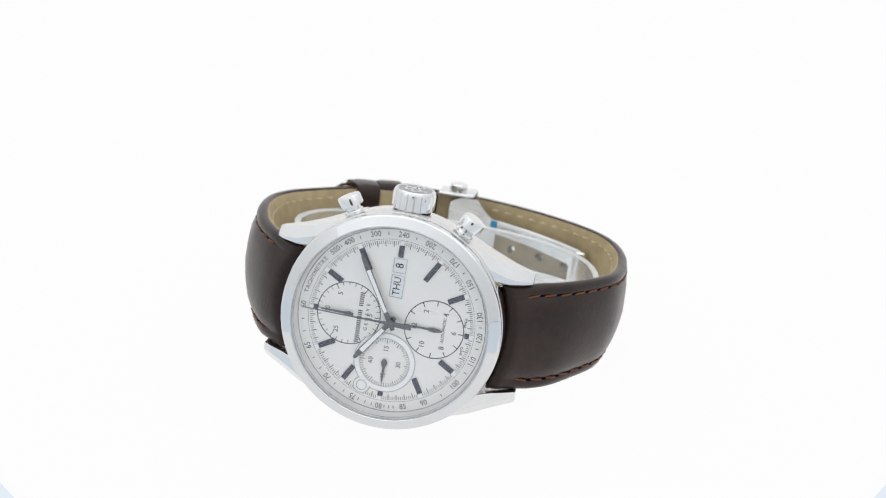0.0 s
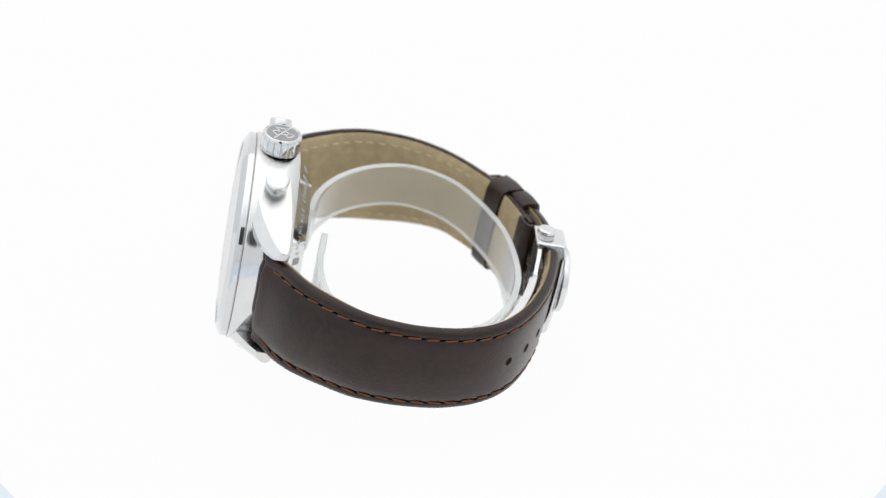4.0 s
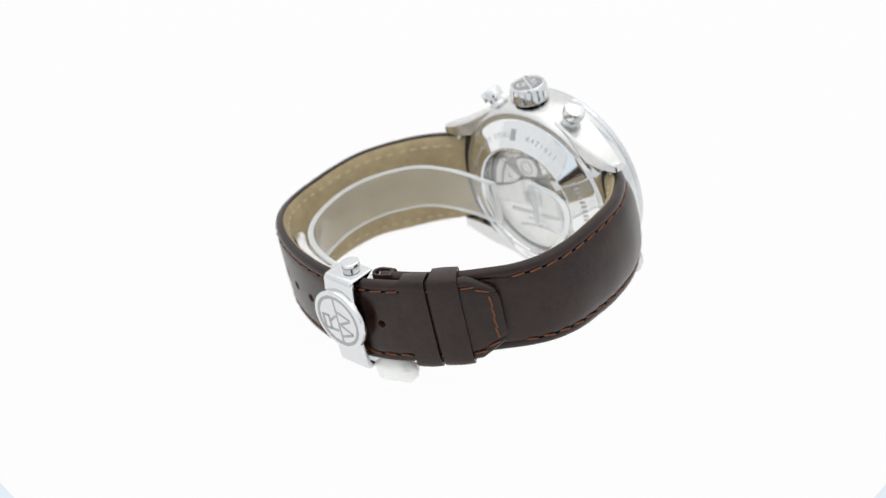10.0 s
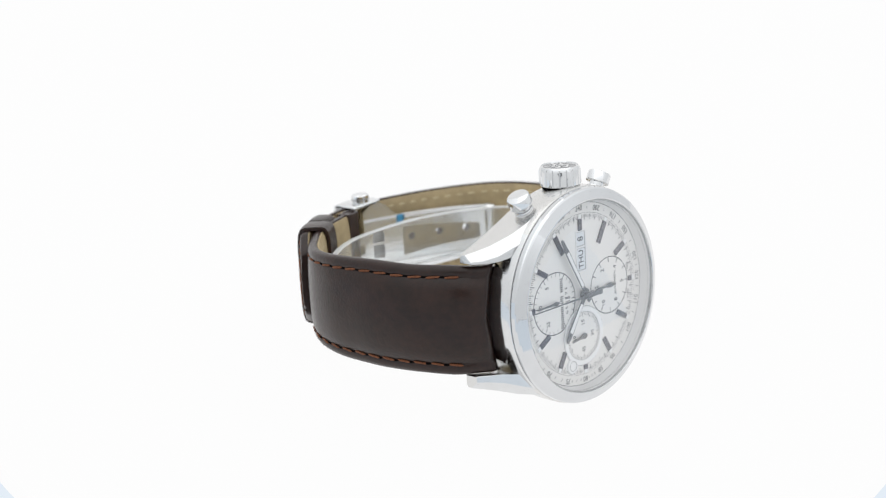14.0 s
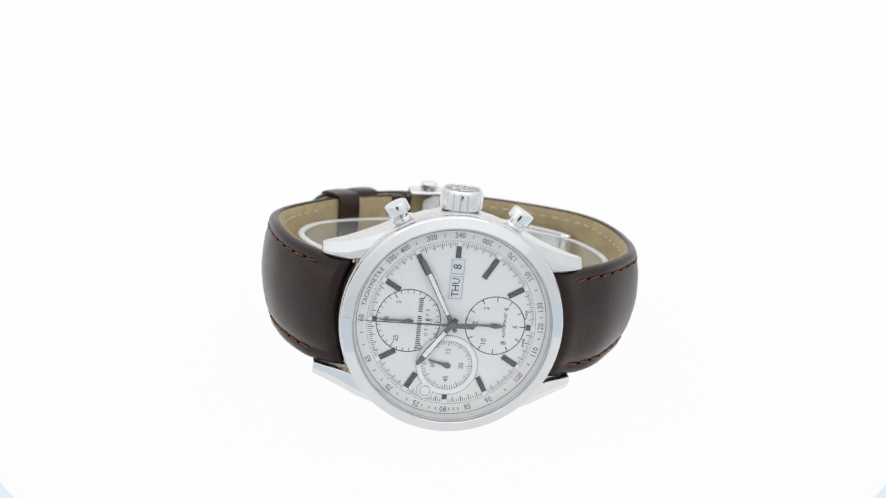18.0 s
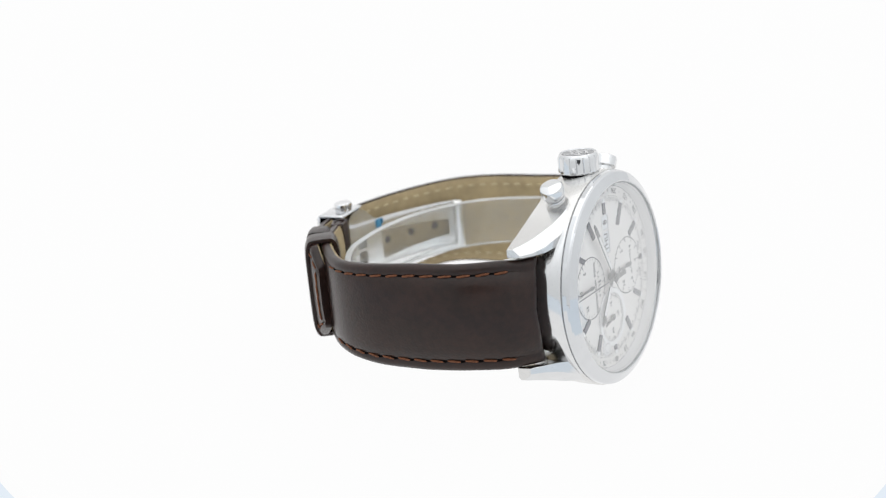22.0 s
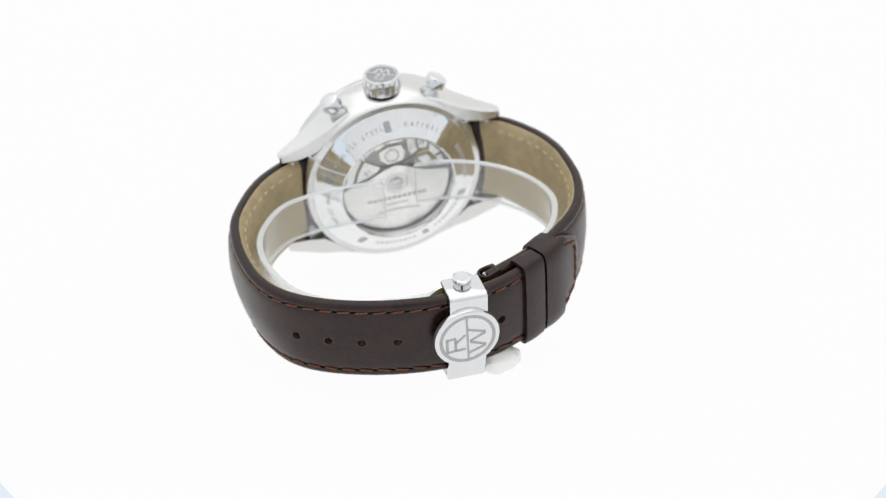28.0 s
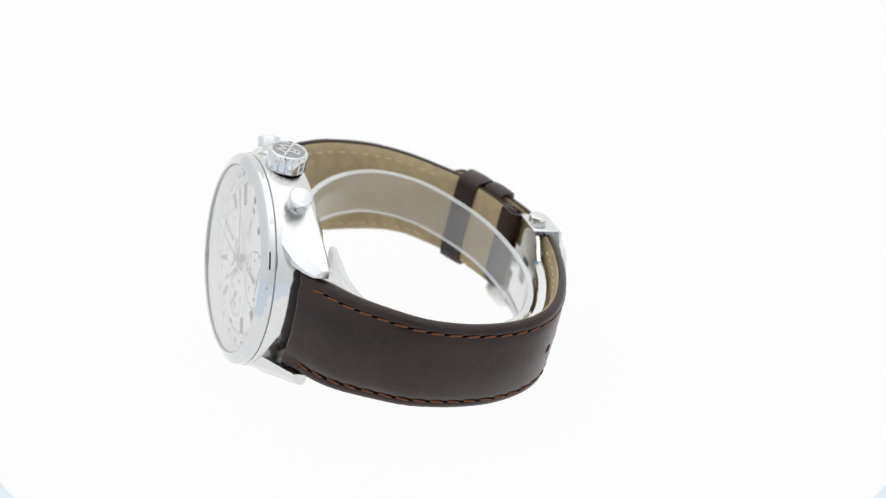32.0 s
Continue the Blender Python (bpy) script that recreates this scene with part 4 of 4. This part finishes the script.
    hand("counter_hand", mirrored([(-1.6, 0.12), (-0.9, 0.35), (0, 0.5), (0.9, 0.35), (1.2, 0.22), (4.7, 0.14)]), 60, -0.3, HAND_GREY, watch, (8.7, 0), "small grey hour counter hand")
    hand("counter_hand", mirrored([(-1.0, 0.2), (0, 0.45), (0.9, 0.22), (5.6, 0.12)]), 60, -0.3, HAND_GREY, watch, (-8.6, 0), "small grey minute counter hand")
    sec = hand("seconds_hand", mirrored([(-0.7, 0.35), (0, 0.62), (0.7, 0.4), (1.2, 0.24), (3.9, 0.16)]), 60, 0.0, HAND_GREY, watch, (0, 0), "small grey running seconds hand")
    return sec, minute


seconds_hand, minute_hand = dial()


# ---- movement seen through the back ----
def back_at(deg, r, y):
    a = radians(deg)
    return Vector((-r * math.sin(a), y, r * math.cos(a)))


def movement():
    # base disc darker than the bridges: shade of their gaps put into its colour
    mv = part("movement", spun([(0, 9.3), (12.9, 9.3), (12.9, 8.9), (0, 8.9)], "Y", 64), MOVEMENT_DARK, watch, "automatic movement under the back window")
    def slab(name, pts, y0, y1, mat, label=""):
        bm = prism([(-a, b) for a, b in pts], y0, y1, "Y", 0.08)
        return part(name, bm, mat, mv, label, smooth=False)
    for outline, top in (([(-11.8, 1.2), (-10.6, 5.2), (-8.6, 8.4), (-7.4, 7.6), (-9.0, 4.6), (-9.8, 1.4)], 9.75),
                         ([(-9.2, 1.6), (-8.4, 4.4), (-6.9, 7.2), (-3.2, 4.6), (-4.2, 3.4), (-6.6, 2.2)], 9.95),
                         ([(-8.0, 9.0), (-5.4, 10.9), (-4.4, 9.6), (-6.8, 7.8)], 9.7),
                         ([(-4.9, 11.0), (-2.4, 12.1), (-1.9, 10.2), (-4.0, 9.2)], 9.85),
                         ([(-3.4, 8.9), (-1.2, 9.9), (1.9, 9.8), (2.9, 7.6), (2.1, 5.6), (-1.4, 5.1), (-3.1, 6.6)], 10.05),
                         ([(-1.5, 12.3), (2.6, 12.2), (2.4, 10.4), (-1.3, 10.5)], 9.7),
                         ([(3.3, 11.8), (5.2, 11.0), (5.6, 7.2), (4.1, 6.4), (3.5, 8.4)], 9.9),
                         ([(5.9, 10.5), (8.2, 9.0), (8.0, 7.4), (6.2, 7.6)], 9.75),
                         ([(8.7, 8.6), (11.0, 5.6), (9.6, 4.9), (8.3, 6.8)], 9.9),
                         ([(9.9, 4.4), (11.4, 4.6), (12.1, 2.0), (10.2, 1.6)], 9.7),
                         ([(5.6, 5.2), (8.0, 5.6), (9.0, 3.8), (7.0, 2.8)], 9.8)):
        slab("bridge", outline, 9.3, top, ROTOR, "steel bridge")
    slab("lever", [(-4.4, 3.6), (1.4, 3.4), (6.6, 5.6), (6.2, 6.2), (1.2, 4.3), (-4.2, 4.3)], 9.4, 9.9, EMBLEM_GREY, "grey steel lever")
    part("jewel_ring", spun([(1.7, 10.08), (1.7, 10.14), (1.45, 10.14), (1.45, 10.08)], "Y", 32, closed=True, centre=(0.4, 0, 7.5)), MOVEMENT_DARK, mv)
    part("balance", spun([(2.3, 9.5), (2.3, 9.8), (2.0, 9.8), (2.0, 9.5)], "Y", 32, closed=True, centre=(-7.2, 0, 4.6)), BRASS, mv, "brass balance wheel")
    for x, z, r in ((0.4, 7.5, 1.0), (6.4, 3.9, 0.8), (-9.8, 3.4, 0.6), (1.2, 11.4, 0.5), (-4.6, 8.6, 0.6), (7.2, 8.2, 0.6), (-6.9, 9.2, 0.5)):
        part("screw", spun([(0, 10.1), (r - 0.1, 10.1), (r, 10.0), (r, 9.7)], "Y", 24, centre=(x, 0, z)), STEEL, mv)
    # rotor: a heavy half disc
    pts = [(12.6 * math.sin(radians(a)), 12.6 * math.cos(radians(a))) for a in range(86, 275, 6)]
    pts = [(-x, z) for x, z in pts] + [(6.4, 2.2), (2.4, 4.2), (0, 4.9), (-2.4, 4.2), (-6.4, 2.2)]
    rot = part("rotor", prism(pts, 10.2, 10.6, "Y", 0.06), ROTOR, watch, "steel winding rotor", smooth=False)
    rim = [(12.85 * math.sin(radians(a)), 12.85 * math.cos(radians(a))) for a in range(98, 263, 6)] + [(10.7 * math.sin(radians(a)), 10.7 * math.cos(radians(a))) for a in range(260, 97, -6)]
    part("rotor_rim", prism(rim, 10.0, 10.5, "Y"), ETCH_PALE, rot, "grey rotor rim", smooth=False)
    part("rotor_hub", spun([(0, 10.85), (1.5, 10.85), (1.65, 10.75), (1.7, 10.62), (2.6, 10.62), (2.6, 10.66), (2.75, 10.66), (2.75, 10.6)], "Y", 40), STEEL_SATIN, rot, "steel rotor screw")
    part("screw_slot", blocks((-1.1, 1.1, 10.84, 10.88, -0.16, 0.16)), MOVEMENT_DARK, rot)
    for z, half, h, n in ((-3.9, 7.2, 0.95, 12), (-5.6, 2.6, 0.5, 6), (-7.3, 5.4, 0.5, 16)):
        bm = bmesh.new()
        for i in range(n):
            x = -half + 2 * half * (i + 0.5) / n
            zz = z - (0.02 * x * x if z < -7 else 0)
            box(bm, x - half / n * 0.7, x + half / n * 0.7, 10.58, 10.64, zz - h / 2, zz + h / 2)
        part("rotor_bar", bm, ETCH_SOFT, rot, "etched grey bars", smooth=False)
    # engraving on the ring
    def engrave(ch, deg, r, size):
        a = radians(deg)
        y = 9.75 + (18.8 - r) * 0.609 + 0.02
        rt = Vector((-math.cos(a), 0, -math.sin(a)))
        up = Vector((-math.sin(a), -0.609, math.cos(a)))
        lettering(ch, size, rt, up, back_at(deg, r, y), ETCH_SOFT, case_back, "letter")
    for i, ch in enumerate("STAINLESS STEEL"):
        if ch != " ":
            engrave(ch, -66 + i * 4.05, 16.3, 1.65)
    for i, ch in enumerate("SWISS MADE"):
        if ch != " ":
            engrave(ch, -118 + i * 4.2, 16.3, 1.7)
    def mark(deg, r, w, h, soft=True):
        a = radians(deg)
        y = 9.75 + (18.8 - r) * 0.609
        bm = blocks((-w / 2, w / 2, -0.03, 0.05, -h / 2, h / 2))
        rt = Vector((-math.cos(a), 0, -math.sin(a)))
        up = Vector((-math.sin(a), -0.609, math.cos(a))).normalized()
        nn = rt.cross(up)
        m = Matrix.Identity(4)
        p = back_at(deg, r, y)
        for i in range(3):
            m[i][0], m[i][1], m[i][2], m[i][3] = rt[i], nn[i], up[i], p[i]
        part("etched_mark", moved(bm, m), EMBLEM_GREY if h > 2 else ETCH_PALE, case_back, smooth=False)
    for deg in (-4.5, -72, 112, 158, 214):
        mark(deg, 16.4, 1.5, 2.6)
    for i, ch in enumerate("K471011"):
        engrave(ch, 11 + i * 4.6, 16.3, 1.75)
    for a0, n in ((64, 9), (120, 8), (168, 9)):
        for i in range(n):
            mark(a0 + i * 4.0, 16.3, 0.7, 1.2)


movement()


# ---- clear cuff inside the strap, and the lump of putty under the clasp ----
def cuff():
    ctrl = [(4.8, 16.3), (9.0, 16.0), (14.0, 15.5), (20.0, 15.6), (28.0, 17.4), (33.6, 22.6), (36.7, 28.8), (37.2, 36.5), (34.8, 45.4), (30.0, 52.0), (22.0, 56.8), (12.0, 59.4), (2.0, 59.4), (-8.0, 57.5), (-17.0, 53.3), (-24.6, 47.6), (-28.4, 41.2), (-29.2, 34.8), (-26.4, 27.0), (-20.3, 19.8), (-12.2, 15.0), (-4.0, 13.1)]
    path = Path(ctrl, 1)
    thing = tagged(new("display_cuff"), "clear plastic open cuff holding the watch strap round", "display cuff")
    n = 120

    def sweep(name, sec, mat, label, closed=True, caps=False):
        bm = bmesh.new()
        rings = []
        for i in range(n + 1):
            s = path.length * i / n
            p, nrm = path.at(s), path.normal(s)
            rings.append([bm.verts.new((p.x - nrm.x * d, p.y - nrm.y * d, z + 0.024 * max(0.0, -p.x))) for d, z in sec])
        m = len(sec)
        for a, b in zip(rings, rings[1:]):
            for k in range(m if closed else m - 1):
                j = (k + 1) % m
                bm.faces.new((a[k], a[j], b[j], b[k]))
        if closed:
            bm.faces.new(rings[0])
            bm.faces.new(rings[-1])
        bmesh.ops.recalc_face_normals(bm, faces=bm.faces)
        ob = part(name, bm, mat, thing, label, angle=30)
        ob.visible_shadow = False
        return ob

    sweep("wall", [(0.0, -4.0), (0.0, 6.15), (1.5, 6.15), (1.5, -4.0)], CUFF, "clear curved wall")
    sweep("rim", [(0.1, 6.16), (0.25, 6.4), (1.25, 6.4), (1.4, 6.16)], CUFF_RIM, "bright polished upper edge")
    sweep("rim", [(0.25, -4.01), (0.4, -4.22), (1.1, -4.22), (1.25, -4.01)], CUFF_RIM, "bright polished lower edge")
    for s in (0.0, path.length):
        p, nrm, t = path.at(s), path.normal(s), path.tangent(s)
        t = t if s else -t
        bm = bmesh.new()
        vs = []
        for k in (0.02, 0.2):
            for d, z in ((0.1, -4.0), (1.4, -4.0), (1.4, 6.1), (0.1, 6.1)):
                q = p - nrm * d + t * k
                vs.append(bm.verts.new((q.x, q.y, z + 0.024 * max(0.0, -p.x))))
        for f in ((0, 1, 2, 3), (4, 5, 6, 7), (0, 1, 5, 4), (1, 2, 6, 5), (2, 3, 7, 6), (3, 0, 4, 7)):
            bm.faces.new([vs[i] for i in f])
        bmesh.ops.recalc_face_normals(bm, faces=bm.faces)
        part("end_edge", bm, CUFF_RIM, thing, "bright cut end", smooth=False).visible_shadow = False
    return thing


def putty():
    bm = bmesh.new()
    bmesh.ops.create_icosphere(bm, subdivisions=4, radius=1.0)
    for v in bm.verts:
        k = 1 + 0.16 * noise.noise(v.co * 1.7) + 0.06 * noise.noise(v.co * 5)
        v.co = Vector((v.co.x * 5.0 * k, v.co.y * 3.2 * k, max(-0.86, v.co.z) * 2.7 * k))
    low = min(v.co.z for v in bm.verts)
    for v in bm.verts:
        v.co.z = max(v.co.z - low, 0)
    ob = part("putty_lump", bm, PUTTY, None)
    return tagged(ob, "small lump of white putty under the watch clasp", "putty")


display_cuff = cuff()
putty_lump = putty()

# ---- what moves: the turntable and all that stands on it ----
STAND = Matrix(((0.98719, -0.13504, 0.08502, 4.759 * MM), (0.11569, 0.97262, 0.20155, -41.586 * MM), (-0.10991, -0.18913, 0.97578, (TABLE_Z - 0.211) * MM), (0, 0, 0, 1)))
TURN = [(0.0, -18.0), (0.5, -24.5), (1.0, -32.2), (1.5, -40.7), (2.0, -50.6), (2.5, -60.9), (3.0, -71.8), (3.5, -83.1), (4.5, -105.9), (5.5, -128.8), (6.0, -140.3), (7.0, -163.1), (8.0, -186.1), (9.0, -208.5), (10.0, -231.2), (11.0, -253.9), (12.0, -277.2), (13.0, -299.7), (13.5, -310.6), (14.0, -320.5), (14.5, -329.5), (15.5, -344.4), (16.5, -355.3), (17.0, -359.6), (17.5, -362.5), (18.0, -361.6), (18.5, -358.1), (19.0, -353.4), (19.5, -347.9), (20.0, -341.3), (20.5, -334.1), (21.0, -326.0), (21.5, -316.9), (22.0, -306.7), (22.5, -295.7), (23.0, -284.3), (24.0, -261.0), (25.5, -226.5), (26.5, -203.7), (27.0, -192.6), (28.0, -170.1), (29.0, -147.2), (30.0, -124.2), (31.0, -101.2), (31.5, -89.8), (32.0, -78.0)]
PUTTY_AT = (STAND @ Vector((-6.0 * MM, 65.3 * MM, -12.3 * MM)))
moving = [turntable, watch, display_cuff, putty_lump]


def motions():
    for ob in moving:
        home = STAND
        if ob is turntable:
            home = Matrix.Identity(4)
        if ob is putty_lump:
            home = pose(PUTTY_AT.x, PUTTY_AT.y, 0.0, 0, 0, 25)
        hub = Matrix.Translation((2 * MM, 0, 0)) if ob is turntable else Matrix.Identity(4)
        walk(ob, [(t, hub @ Matrix.Rotation(radians(a), 4, "Z") @ home) for t, a in TURN])
    hub = Matrix.Translation((-0.1 * MM, -0.3 * MM, -8.7 * MM))
    # the watch runs on, and back again once the turntable has turned round at 17.6 s
    beats = [(0.0, 0.0), (5.0, 5.0), (10.0, 10.0), (15.0, 15.0), (17.4, 17.4), (17.8, 17.4), (20.2, 15.0), (25.2, 10.0), (30.2, 5.0), (32.0, 3.2)]
    walk(seconds_hand, [(t, hub @ Matrix.Rotation(radians(6.0 * (q - 15.0)), 4, "Y")) for t, q in beats])
    walk(minute_hand, [(t, Matrix.Rotation(radians(0.1 * q), 4, "Y")) for t, q in beats])


motions()
